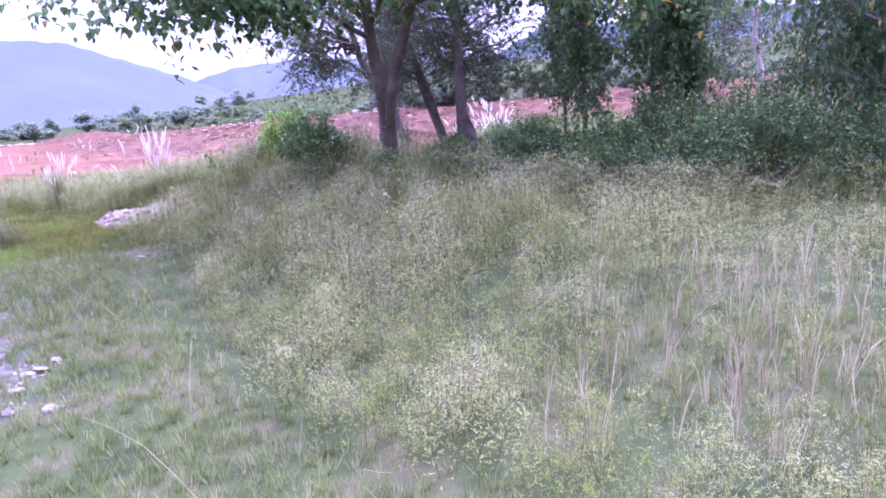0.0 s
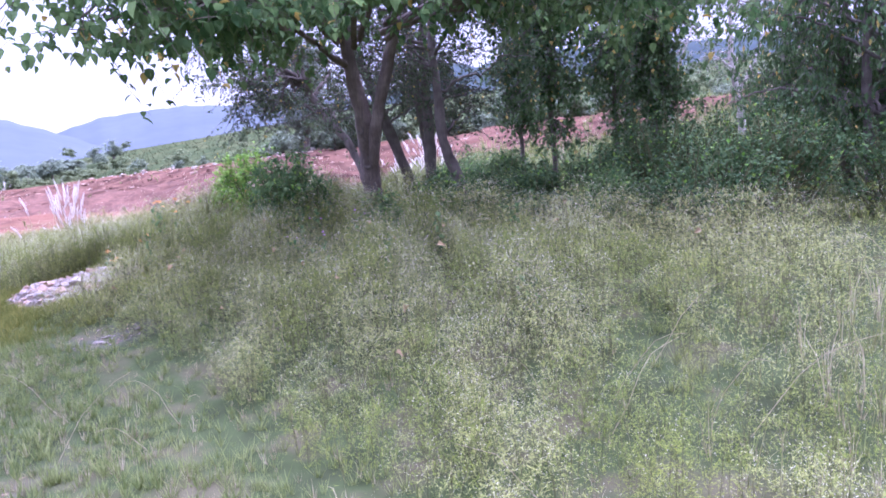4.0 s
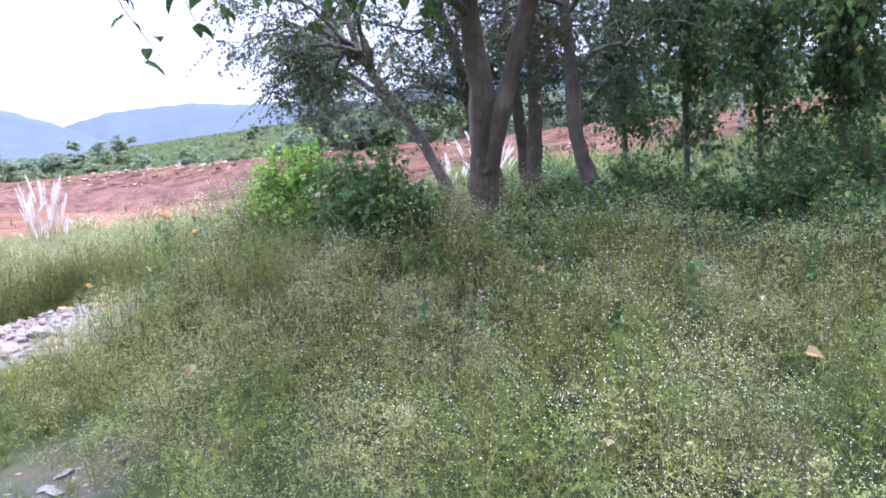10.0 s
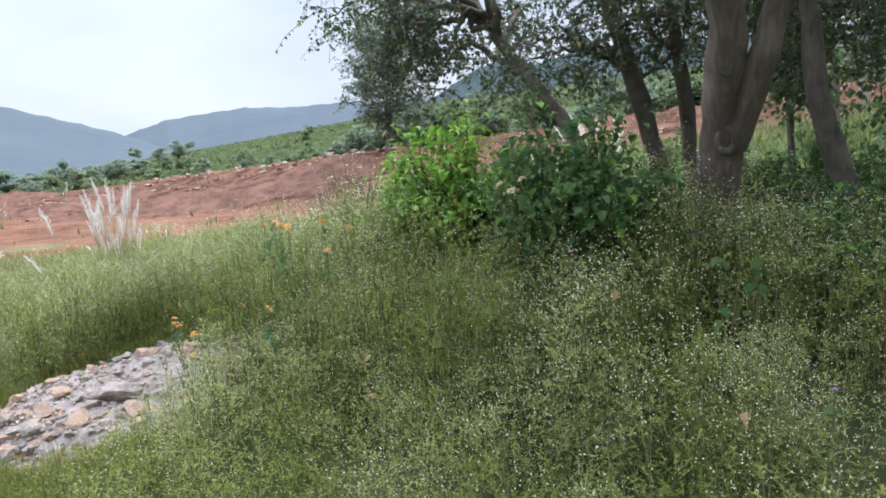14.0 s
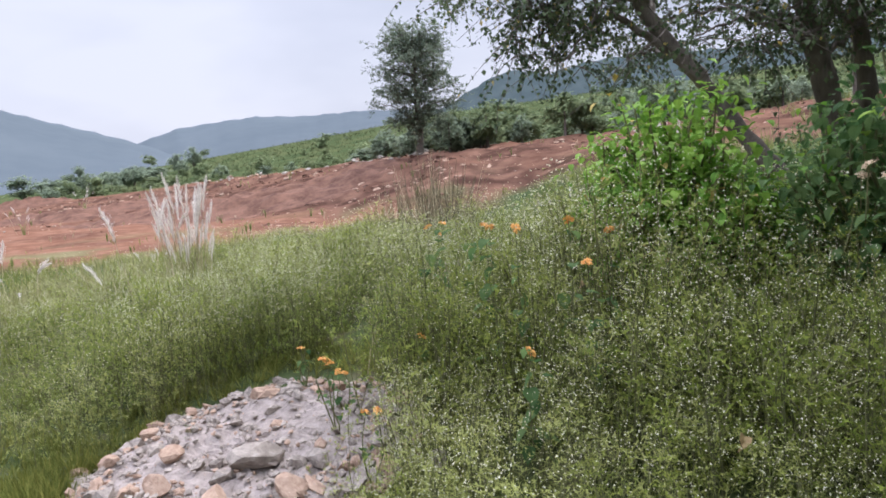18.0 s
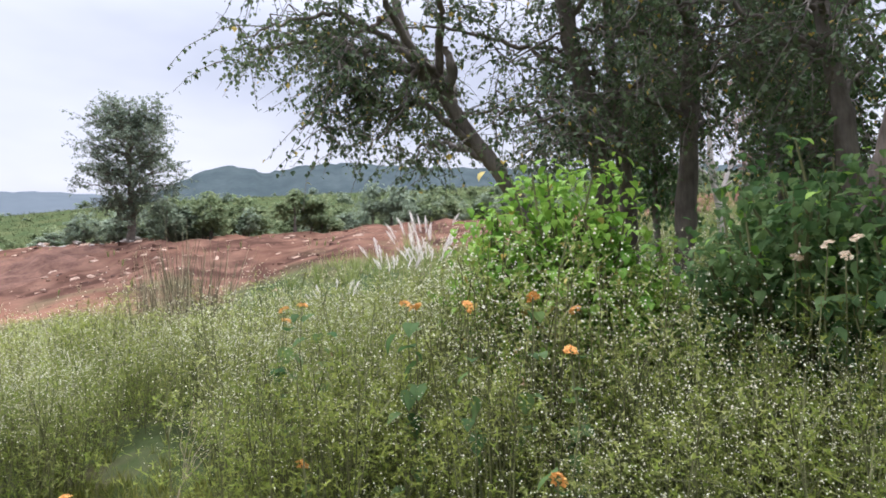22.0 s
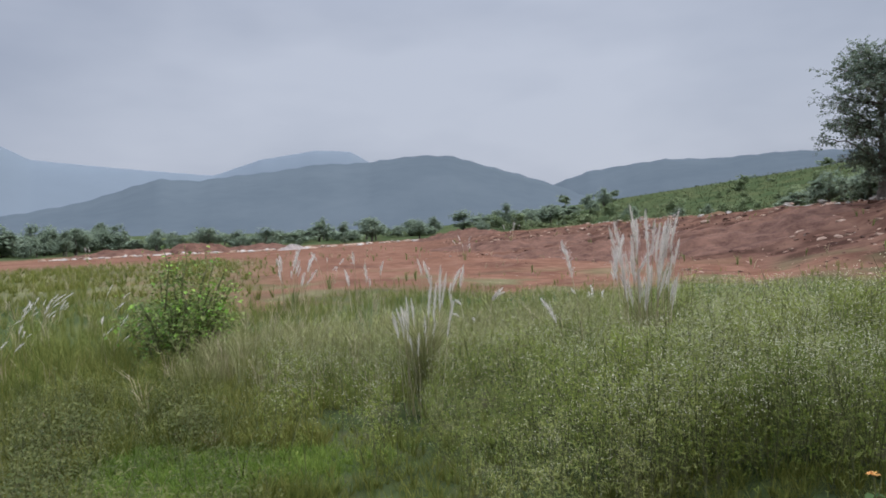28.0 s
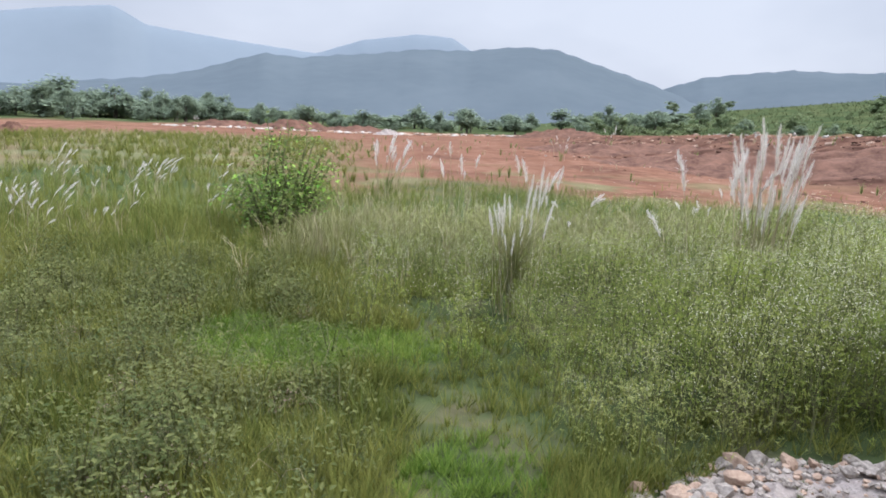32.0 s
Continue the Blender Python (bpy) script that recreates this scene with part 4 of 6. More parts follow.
def far_bushes():
    rng = np.random.default_rng(5)
    kinds = bush_kinds()
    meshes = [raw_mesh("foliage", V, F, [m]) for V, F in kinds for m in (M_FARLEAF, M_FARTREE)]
    trunk_v, trunk_f = tube([(0, 0, -0.15), (0.02, 0.01, 0.3), (0, 0, 0.6)], [0.05, 0.035, 0.015], 5)
    tm = raw_mesh("trunk", trunk_v, trunk_f, [M_BARKD])

    # dark = 1 takes M_FARTREE, the paler leaf tinted for haze.
    def place(name, label, cat, group, x, y, w, h, dark, lift=0.0):
        root = thing(name, label, cat, (x, y, float(height(x, y))), group)
        f = new("foliage", meshes[2 * int(rng.integers(4) + (4 if lift else 0)) + dark])
        f.parent = root
        f.location = (0, 0, 0)
        f.scale = (w, w * rng.uniform(0.85, 1.15), h)
        f.rotation_euler = (0, 0, rng.uniform(0, 6.283))
        t = new("trunk", tm)
        t.parent = root
        t.scale = (w * 0.8, w * 0.8, h)
    few = bush_kinds(480, 0.098)
    scrub, hedge = Soup(), Soup()

    def heaped(soup, x, y, w, h, m):
        V, F = few[int(rng.integers(4))]
        a = rng.uniform(0, 6.283)
        P = V * np.array([w, w * rng.uniform(0.85, 1.15), h])
        P = np.stack([P[:, 0] * math.cos(a) - P[:, 1] * math.sin(a) + x, P[:, 0] * math.sin(a) + P[:, 1] * math.cos(a) + y, P[:, 2] + float(height(x, y))], -1)
        soup.add(P, F, m)

    # scrub on the slope beyond the red field
    done = 0
    while done < 600:
        az = rng.uniform(12, 108) if done % 2 else rng.uniform(38, 76)
        rf = float(np.interp(az, AZ, R_FAR))
        r = rf + rng.uniform(1, 105) ** 1.0 * (0.25 + 0.75 * rng.random())
        x, y = EYE0[0] + r * math.sin(radians(az)), EYE0[1] + r * math.cos(radians(az))
        s = (0.45 + 1.5 * rng.random() ** 2.4) * (0.8 + r / 120)
        if r > 47:
            heaped(scrub, x, y, s * 1.25, s * rng.uniform(0.5, 0.95), int(rng.random() < 0.3))
        else:
            place("bush", "olive green scrub bush on the far slope", "bush", "scrub on the slope", x, y, s * 1.25, s * rng.uniform(0.5, 0.95), int(rng.random() < 0.3))
        done += 1
    # line of trees at the foot of the mountains
    for k in range(170):
        az = rng.uniform(-60, 22)
        r = rng.uniform(84, 118)
        x, y = EYE0[0] + r * math.sin(radians(az)), EYE0[1] + r * math.cos(radians(az))
        big = 1.15 if az < -20 else 0.9
        s = (1.3 + 3.0 * rng.random() ** 1.8) * big
        place("tree", "dark green tree, paled for haze, in the row before the mountains", "tree", "far tree line", x, y, s * rng.uniform(0.8, 1.8), s, 1, 0.12 if rng.random() < 0.25 else 0.0)
    # bushes round the lone tree and along the bank
    for k in range(50):
        az = 38 + 72 * rng.random()
        rf = float(np.interp(az, AZ, R_FAR))
        r = rf * rng.uniform(0.92, 1.2)
        x, y = EYE0[0] + r * math.sin(radians(az)), EYE0[1] + r * math.cos(radians(az))
        sz = rng.uniform(0.6, 1.5)
        place("bush", "large rounded green bush at the edge of the red bank", "bush", "scrub on the slope", x, y, sz * rng.uniform(1.1, 1.9), sz, int(rng.random() < 0.75))
    for k in range(9):
        az, r = 45 + rng.normal(0, 3.2), rng.uniform(34, 40)
        x, y = EYE0[0] + r * math.sin(radians(az)), EYE0[1] + r * math.cos(radians(az))
        sz = rng.uniform(1.2, 2.2)
        place("bush", "green thicket behind the solitary tree", "bush", "scrub on the slope", x, y, sz * 1.4, sz, 1)
    for k in range(110):
        az, r = rng.uniform(-60, 20), rng.uniform(96, 128)
        x, y = EYE0[0] + r * math.sin(radians(az)), EYE0[1] + r * math.cos(radians(az))
        sz = rng.uniform(1.6, 2.9) * (1.25 if az < -20 else 0.9)
        heaped(hedge, x, y, sz * rng.uniform(1.8, 3.0), sz, 0)
    for name, soup, mats, label in (("far_scrub", scrub, [M_FARLEAF, M_FARTREE], "olive green scrub scattered over the far slope"), ("far_hedge", hedge, [M_FARTREE], "dark green hedge of bushes, paled for haze, before the mountains")):
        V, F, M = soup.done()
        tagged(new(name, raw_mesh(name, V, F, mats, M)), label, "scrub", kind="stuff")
    for k in range(44):
        az = 45 + 30 * rng.random()
        r = float(np.interp(az, AZ, R_FAR)) * rng.uniform(0.94, 1.2)
        x, y = EYE0[0] + r * math.sin(radians(az)), EYE0[1] + r * math.cos(radians(az))
        sz = rng.uniform(1.3, 3.0)
        place("tree", "bushy green tree behind the red bank", "tree", "trees on the slope", x, y, sz * rng.uniform(0.8, 1.25), sz, int(rng.random() < 0.5), 0.12 if k % 3 == 0 else 0.0)
    for k in range(60):
        az, r = rng.uniform(-58, -14), rng.uniform(84, 112)
        x, y = EYE0[0] + r * math.sin(radians(az)), EYE0[1] + r * math.cos(radians(az))
        sz = rng.uniform(1.8, 3.8)
        place("tree", "dark green tree, paled for haze, in the row before the mountains", "tree", "far tree line", x, y, sz * rng.uniform(0.9, 1.6), sz, 1, 0.12)


far_bushes()

# ---- weeds and grass ----
def parthenium(seed, fine=True, bloom=4, head=0.0056, low=0.03):
    """A bushy weed of unit height: feathery leaves, and branches that end in a dome of tiny pale flower heads."""
    rng = np.random.default_rng(seed)
    s = Soup()
    top = np.array([rng.normal(0, 0.05), rng.normal(0, 0.05), 0.82])
    pts = [np.array([0, 0, -0.05]), top * 0.5 + np.array([rng.normal(0, 0.03), 0, 0]), top]
    s.add(*tube(pts, [0.0042, 0.0034, 0.0016], 3), 1)
    heads, arms = [], []
    nb = 12 if fine else 6
    for k in range(nb):
        f = 0.12 + 0.85 * (k + rng.random()) / nb
        a = pts[1] * (1 - f) + top * f if f > 0.5 else pts[1] * (2 * f)
        ang = k * 2.4 + rng.normal(0, 0.3)
        out = rng.uniform(0.08, 0.36) * (1.25 - f)
        b = a + np.array([math.cos(ang) * out, math.sin(ang) * out, 0])
        b[2] = (0.98 - 0.9 * out) * rng.uniform(0.82, 1.05)
        m = (a + b) / 2 + np.array([math.cos(ang), math.sin(ang), 0]) * out * 0.16
        arms.append((a, m, b))
        w = np.array([math.sin(ang), -math.cos(ang), 0]) * 0.0019
        s.add([a - w, a + w, m + w, m - w, b], [(0, 1, 2), (0, 2, 3), (3, 2, 4)], 1)
        for q in range(bloom if k % 2 or bloom < 2 else bloom - 1):
            heads.append(b + rng.normal(0, 1, 3) * np.array([0.058, 0.058, 0.045]))
    hp = np.array(heads)
    T = np.array([(0.9, 0, -0.3), (-0.5, 0.8, -0.3), (-0.5, -0.8, -0.3), (0, 0, 0.9)])
    TF = np.array([(0, 1, 3), (1, 2, 3), (2, 0, 3)])
    HV, HF, _ = scatter((T, TF, np.zeros(3, int)), hp, rng.uniform(0, 6, len(hp)), rng.normal(0, 0.5, len(hp)), head * rng.uniform(0.7, 1.3, len(hp)))
    s.add(HV, HF, 2)
    nl, na = (38, 74) if fine else (13, 14)
    LV = [(-0.045, 0, 0), (0, 1, -0.15), (0.045, 0, 0.02)]
    LF = [(0, 2, 1)]
    for q, y in enumerate((0.45,)):
        w = 0.22
        i = len(LV)
        LV += [(0, y - 0.09, 0), (-w, y + 0.16, 0.03), (0, y + 0.07, 0), (w, y + 0.16, 0.03)]
        LF += [(i, i + 2, i + 1), (i, i + 3, i + 2)]
    leaf = (np.array(LV), np.array(LF), np.zeros(len(LF), int))
    z = rng.uniform(low, 0.8, nl)
    lp = pts[1] * 2 * z[:, None] + rng.normal(0, 0.12, (nl, 3)) * np.array([1, 1, 0.3])
    size = ((0.09 if fine else 0.15) - 0.035 * z) * rng.uniform(0.65, 1.25, nl)
    f = rng.uniform(0.15, 0.98, na)[:, None]
    A = np.array([arms[int(q)] for q in rng.integers(len(arms), size=na)])
    lp2 = np.where(f < 0.5, A[:, 0] + (A[:, 1] - A[:, 0]) * 2 * f, A[:, 1] + (A[:, 2] - A[:, 1]) * (2 * f - 1)) + rng.normal(0, 0.02, (na, 3))
    size2 = (0.062 if fine else 0.11) * (1.25 - 0.6 * f[:, 0]) * rng.uniform(0.6, 1.25, na)
    V, F, M = scatter(leaf, np.concatenate([lp, lp2]), rng.uniform(0, 6.283, nl + na), rng.uniform(-0.4, 0.9, nl + na), np.concatenate([size, size2]))
    s.add(V, F, 0)
    return s.done()


def tuft(seed, blades=14, lean=0.5, width=0.014, curl=0.35, mat_i=0, seedhead=0, low=False):
    """A tuft of grass of unit height."""
    rng = np.random.default_rng(seed)
    s = Soup()
    for k in range(blades):
        ang = rng.uniform(0, 6.283)
        h = rng.uniform(0.5, 1.0)
        l = lean * rng.uniform(0.2, 1.0) * h
        d = np.array([math.cos(ang), math.sin(ang), 0])
        n = np.array([-d[1], d[0], 0]) * width * rng.uniform(0.6, 1.2)
        b = d * 0.04 * rng.random()
        m = b + d * l * 0.35 + np.array([0, 0, h * 0.6])
        t = b + d * l * (1 + curl) + np.array([0, 0, h * (1 - curl * 0.35)])
        if low:
            s.add([b - n, b + n, t], [(0, 1, 2)], mat_i)
            continue
        s.add([b - n, b + n, m - n * 0.8, m + n * 0.8, t], [(0, 1, 3), (0, 3, 2), (2, 3, 4)], mat_i)
        if k < seedhead:
            for q in range(4):
                p = t + (m - t) * (0.06 * q) + rng.normal(0, 0.008, 3)
                s.add([p + (0.008, 0, -0.02), p + (-0.008, 0.006, -0.02), p + (0, -0.006, 0.03)], [(0, 1, 2)], 1)
    return s.done()


def leafy_dome(seed, n=130):
    """A low bushy herb of unit height: small oval leaves in a loose dome, a few bare stems."""
    rng = np.random.default_rng(seed)
    s = Soup()
    for k in range(6):
        ang = k * 1.05 + rng.normal(0, 0.3)
        t = np.array([math.cos(ang) * 0.4, math.sin(ang) * 0.4, rng.uniform(0.6, 1.05)])
        w = np.array([-math.sin(ang), math.cos(ang), 0]) * 0.012
        s.add([-w, w, t], [(0, 1, 2)], 1)
    d = rng.normal(0, 1, (n, 3))
    d[:, 2] = np.abs(d[:, 2])
    d /= np.linalg.norm(d, axis=1)[:, None]
    p = d * (rng.random(n) ** 0.4)[:, None] * np.array([0.62, 0.62, 0.95]) + rng.normal(0, 0.05, (n, 3))
    leaf = (np.array([(0, 0, 0), (-0.3, 0.5, 0.06), (0, 1, -0.1), (0.3, 0.5, 0.06)]), np.array([(0, 2, 1), (0, 3, 2)]), np.zeros(2, int))
    V, F, M = scatter(leaf, p, rng.uniform(0, 6.283, n), rng.uniform(-0.3, 0.8, n), rng.uniform(0.045, 0.105, n))
    s.add(V, F, 0)
    return s.done()


def hollow_edge(x, y):
    """0 inside the long dark gap between the weeds, 1 outside it."""
    a, b = (x - 1.75) * 0.7 + (y - 0.7) * 0.714, (y - 0.7) * 0.7 - (x - 1.75) * 0.714
    return smooth(0.85, 1.15, np.hypot(a / 0.62, b / 0.3))


def weed_zone(x, y):
    """How thickly the flowering weeds stand, 0 to 1."""
    edge = -0.95 + 0.25 * wob(x, y, 2.2, 1.0) + 0.35 * smooth(-8, -10.5, y)
    edge = edge + 1.0 * smooth(-4.4, -3.4, y) * (1 - smooth(-2.6, -1.6, y)) * 0.55 + 1.9 * smooth(-1.3, -0.7, y) * (1 - smooth(0.75, 1.15, y))
    edge = edge - 0.35 * smooth(0.7, 1.6, y)
    east = smooth(edge - 0.12, edge + 0.25, x)
    far = 1 - smooth(4.6, 6.0, x + 0.45 * np.maximum(0, y))
    north = 1 - smooth(3.6, 5.0, y - 0.25 * x)
    hollow = hollow_edge(x, y)
    pile = smooth(0.95, 1.12, np.hypot((x - 0.56) / 0.83, (y - 0.11) / 0.9))
    worn = 1 - 0.55 * smooth(0.0, 0.8, x) * (1 - smooth(2.6, 3.6, x)) * smooth(-12.4, -11.6, y) * (1 - smooth(-9.8, -9.0, y))
    return east * far * north * hollow * pile * worn * smooth(-0.9, -0.3, wob(x, y, 3.1, 7.0) + 0.5)


def points(rng, n, x0, x1, y0, y1, zone):
    x, y = rng.uniform(x0, x1, n), rng.uniform(y0, y1, n)
    k = rng.random(n) < zone(x, y)
    return x[k], y[k]


def on_path(x, y):
    """Distance from the line that is walked."""
    px = np.interp(y, [-12.5, -11.6, -10.2, -9.4, -7.7, -5.1, -3.4, -1.6, 5], [-1.9, -1.95, -2.5, -2.6, -1.4, -0.85, -0.75, -0.9, -0.9])
    return np.abs(x - px) + 100 * (y > 8)


def plant(name, label, category, templates, mats, x, y, size, seed, tilt=0.12, sink=0.02):
    rng = np.random.default_rng(seed)
    which = rng.integers(len(templates), size=len(x))
    Vs, Fs, Ms, off = [], [], [], 0
    for k, t in enumerate(templates):
        q = which == k
        n = int(q.sum())
        if not n:
            continue
        pos = np.stack([x[q], y[q], height(x[q], y[q]) - sink], -1)
        V, F, M = scatter(t, pos, rng.uniform(0, 6.283, n), rng.normal(0, tilt, n), size[q])
        Vs.append(V)
        Fs.append(F + off)
        Ms.append(M)
        off += len(V)
    ob = new(name, raw_mesh(name, np.concatenate(Vs), np.concatenate(Fs), mats, np.concatenate(Ms)))
    return tagged(ob, label, category, kind="stuff")


def weeds():
    rng = np.random.default_rng(3)
    flowery = [parthenium(200 + k, True, 5, 0.0045) for k in range(5)]
    tall = [parthenium(206 + k, True, 5, 0.0028, 0.2) for k in range(4)]
    short = [parthenium(214 + k, True, 5, 0.0054, 0.12) for k in range(4)]
    leafy = [parthenium(210 + k, True, 1) for k in range(4)]
    mats = [M_WEED, M_STEM, M_FLOWER]
    x, y = points(rng, 10500, -2.2, 6.5, -13.0, 5.5, weed_zone)
    r = on_path(x, y)
    near = (r < 4.2) & (r > 0.55)
    h = (0.66 + 0.22 * wob(x, y, 2.6, 9.0)) * rng.uniform(0.75, 1.15, len(x)) * (0.62 + 0.38 * smooth(-9.5, -6.5, y)) * (0.7 + 0.3 * smooth(0.5, 1.6, r))
    h = h * (1 + 0.2 * smooth(0.5, 2.5, x) * smooth(-7, -3, y) + 0.17 * smooth(0.9, 2.0, x) * smooth(-4.5, -2.5, y) * (1 - smooth(-0.2, 1.2, y)) + 0.15 * smooth(1.0, 1.8, x) * smooth(-2.7, -1.9, y) * (1 - smooth(-0.6, 0.4, y)))
    blooming = wob(x, y, 2.1, 12.0) + 0.35 * wob(x, y, 0.8, 3.0) + rng.normal(0, 0.22, len(x)) > -0.12 + 0.25 * smooth(0.8, 2.0, y) + 0.3 * (1 - smooth(-9.2, -7.6, y)) + 0.3 * smooth(1.0, 2.2, x) * (1 - smooth(-4.2, -3.0, y))
    k = near & blooming
    plant("white_flowered_weeds", "dense feathery weeds topped with tiny white flower heads", "weeds", flowery, mats, x[k], y[k], h[k], 301)
    k = near & ~blooming
    plant("white_flowered_weeds", "greener feathery weeds with few open flower heads", "weeds", leafy, [M_WEEDG, M_STEM, M_FLOWER], x[k], y[k], h[k] * 0.95, 305)
    coarse = [parthenium(220 + k, False, 3) for k in range(5)]
    far = r >= 4.2
    plant("meadow_weeds", "far stand of grey-green flowering weeds", "weeds", coarse, mats, x[far], y[far], h[far] * 1.05, 302)
    # the tall stand before the two broad-leaved bushes
    x, y = points(rng, 190, 1.05, 2.3, -2.9, -0.2, lambda x, y: smooth(0.55, 0.7, np.hypot(x - 2.55, y + 2.34)) * smooth(0.55, 0.7, np.hypot(x - 2.6, y + 1.2)))
    plant("white_flowered_weeds", "tall feathery weeds with white flower heads before the bushes", "weeds", tall, [M_WEEDG, M_STEM, M_FLOWER], x, y, (1.22 - height(x, y)) * rng.uniform(0.82, 1.06, len(x)), 307)
    # the dense stand that closes the hollow and the back of the rubble
    def wall(x, y):
        a, b = (x - 1.75) * 0.7 + (y - 0.7) * 0.714, (y - 0.7) * 0.7 - (x - 1.75) * 0.714
        d = np.hypot(a / 0.62, b / 0.3)
        back = np.hypot((x - 0.56) / 0.83, (y - 0.11) / 0.9)
        return np.maximum(smooth(1.1, 1.3, d) * (1 - smooth(1.9, 2.4, d)), smooth(0.5, 0.9, y) * smooth(1.2, 1.3, back) * (1 - smooth(1.6, 2.0, back)) * hollow_edge(x, y)) * smooth(1.12, 1.25, back)

    x, y = points(rng, 620, 0.3, 3.4, -0.2, 2.6, wall)
    plant("white_flowered_weeds", "shoulder of tall green weeds overhanging a dark hollow", "weeds", short, [M_WEEDG, M_STEM, M_FLOWER], x, y, rng.uniform(0.5, 0.78, len(x)), 308)
    # the weeds that run on past the grove and up the slope

    def slope_zone(x, y):
        return smooth(4.4, 5.6, x + 0.45 * np.maximum(0, y)) * (1 - smooth(11.5, 14, x)) * (1 - 0.9 * red_mask(x, y)) * 0.8

    x, y = points(rng, 3800, 4, 14, -14, 6, slope_zone)
    plant("meadow_weeds", "grey-green weeds with white flowers under the trees", "weeds", coarse, [M_WEEDG, M_STEM, M_FLOWER], x, y, rng.uniform(0.45, 0.85, len(x)), 303)

    def north_zone(x, y):
        return smooth(1.5, 3.0, y) * (1 - smooth(6.0, 7.5, y - 0.3 * x)) * smooth(-1.9, -1.2, x) * 0.9

    x, y = points(rng, 2200, -2, 7, 1.5, 9, north_zone)
    h = rng.uniform(0.4, 0.72, len(x))
    k = y < 4.6
    plant("meadow_weeds", "pale green flowering weeds north of the rubble", "weeds", short + leafy[:1], [M_WEEDG, M_STEM, M_FLOWER], x[k], y[k], h[k], 304)
    plant("meadow_weeds", "pale green flowering weeds beyond the rubble", "weeds", coarse, mats, x[~k], y[~k], h[~k], 306)


weeds()


def grasses():
    rng = np.random.default_rng(4)
    short = [tuft(400 + k, 12, 0.8, 0.035, 0.3, low=True) for k in range(4)]
    turf = [tuft(450 + k, 14, 0.75, 0.024, 0.25, 0, low=True) for k in range(5)] + [tuft(456, 8, 0.45, 0.016, 0.2, 1, low=True)]
    mixed = [tuft(410 + k, 11, 0.5, 0.022, 0.35, 0, 0) for k in range(3)] + [tuft(420 + k, 7, 0.7, 0.014, 0.3, 1) for k in range(2)]
    tall = [tuft(430 + k, 20, 0.45, 0.0042, 0.4, 0) for k in range(5)] + [tuft(440 + k, 9, 0.4, 0.007, 0.4, 1) for k in range(1)]

    def lane(x, y):
        return hollow_edge(x, y) * (1 - 0.75 * weed_zone(x, y)) * (1 - 0.93 * gravel_mask(x, y)) * smooth(0.9, 1.15, np.hypot((x - 0.56) / 0.83, (y - 0.11) / 0.9)) * (1 - lawn_mask(x, y)) * (1 - 0.45 * worn_mask(x, y))

    x, y = points(rng, 40000, -5.0, 2.0, -13.5, 3.0, lane)
    k = y < -2.2
    plant("short_grass", "short dry meadow grass mixed with straw", "grass", turf, [M_GRASS, M_STRAW], x[k], y[k], rng.uniform(0.06, 0.17, k.sum()), 401)
    k = ~k
    xa, ya = points(rng, 16000, -5.0, 0.3, -2.2, 3.2, lambda x, y: lane(x, y) * (1 - 0.5 * smooth(0.3, 0.7, wob(x, y, 1.2, 2.0))))
    plant("short_grass", "low dark green growth between the tufts", "grass", turf[:4], [M_MEADOW], xa, ya, rng.uniform(0.07, 0.2, len(xa)), 412)
    plant("short_grass", "short deep green meadow grass", "grass", turf[:4], [M_MEADOW], x[k], y[k], rng.uniform(0.06, 0.18, k.sum()), 411)
    x, y = points(rng, 32000, -5, 0.5, -5.5, 4.5, lawn_mask)
    plant("lawn_grass", "fresh bright green short grass", "grass", short, [M_LAWN], x, y, rng.uniform(0.05, 0.12, len(x)), 402)

    def rim(x, y):
        d = np.hypot((x - 0.56) / 0.83, (y - 0.11) / 0.9)
        return np.maximum(smooth(1.0, 1.08, d) * (1 - smooth(1.35, 1.6, d)), 0.12 * (1 - hollow_edge(x, y)))

    x, y = points(rng, 6500, -0.7, 2.9, -1.2, 2.0, rim)
    plant("short_grass", "deep green grass round the rubble and in the hollow", "grass", turf[:4], [M_MEADOW], x, y, rng.uniform(0.06, 0.17, len(x)), 421)

    def outer(x, y):
        inside = smooth(-5.6, -4.4, x) * (1 - smooth(6, 8, x)) * smooth(-14.2, -12.6, y)
        return (1 - inside) * (1 - smooth(9, 20, np.hypot(x + 1, (y + 5) * 0.9))) * (1 - lawn_mask(x, y)) * (y < 4)

    x, y = points(rng, 16000, -20, 14, -24, 4, outer)
    plant("meadow_grass", "rough meadow grass with straw round the weeds", "grass", turf, [M_GRASS, M_STRAW], x, y, rng.uniform(0.15, 0.4, len(x)), 414)

    def dry(x, y):
        return smooth(-0.4, 0.6, x) * (1 - smooth(2.6, 3.6, x)) * smooth(-12.6, -11.8, y) * (1 - smooth(-9.6, -8.6, y)) * (0.35 + 0.65 * smooth(-0.2, 0.4, wob(x, y, 1.5, 6.0)))

    x, y = points(rng, 1700, -0.6, 3.8, -12.8, -8.4, dry)
    straws = [tuft(460 + k, 7, 0.4, 0.0055, 0.2, int(k == 3)) for k in range(4)]
    plant("dry_grass", "dry straw-coloured grass among the weeds", "grass", straws, [M_STRAW, M_PALEGRASS], x, y, rng.uniform(0.2, 0.48, len(x)), 420)

    def low_herbs(x, y):
        a = smooth(0.2, 0.5, wob(x, y, 1.6, 4.0)) * (1 - gravel_mask(x, y)) * (1 - weed_zone(x, y)) * (on_path(x, y) > 0.5)
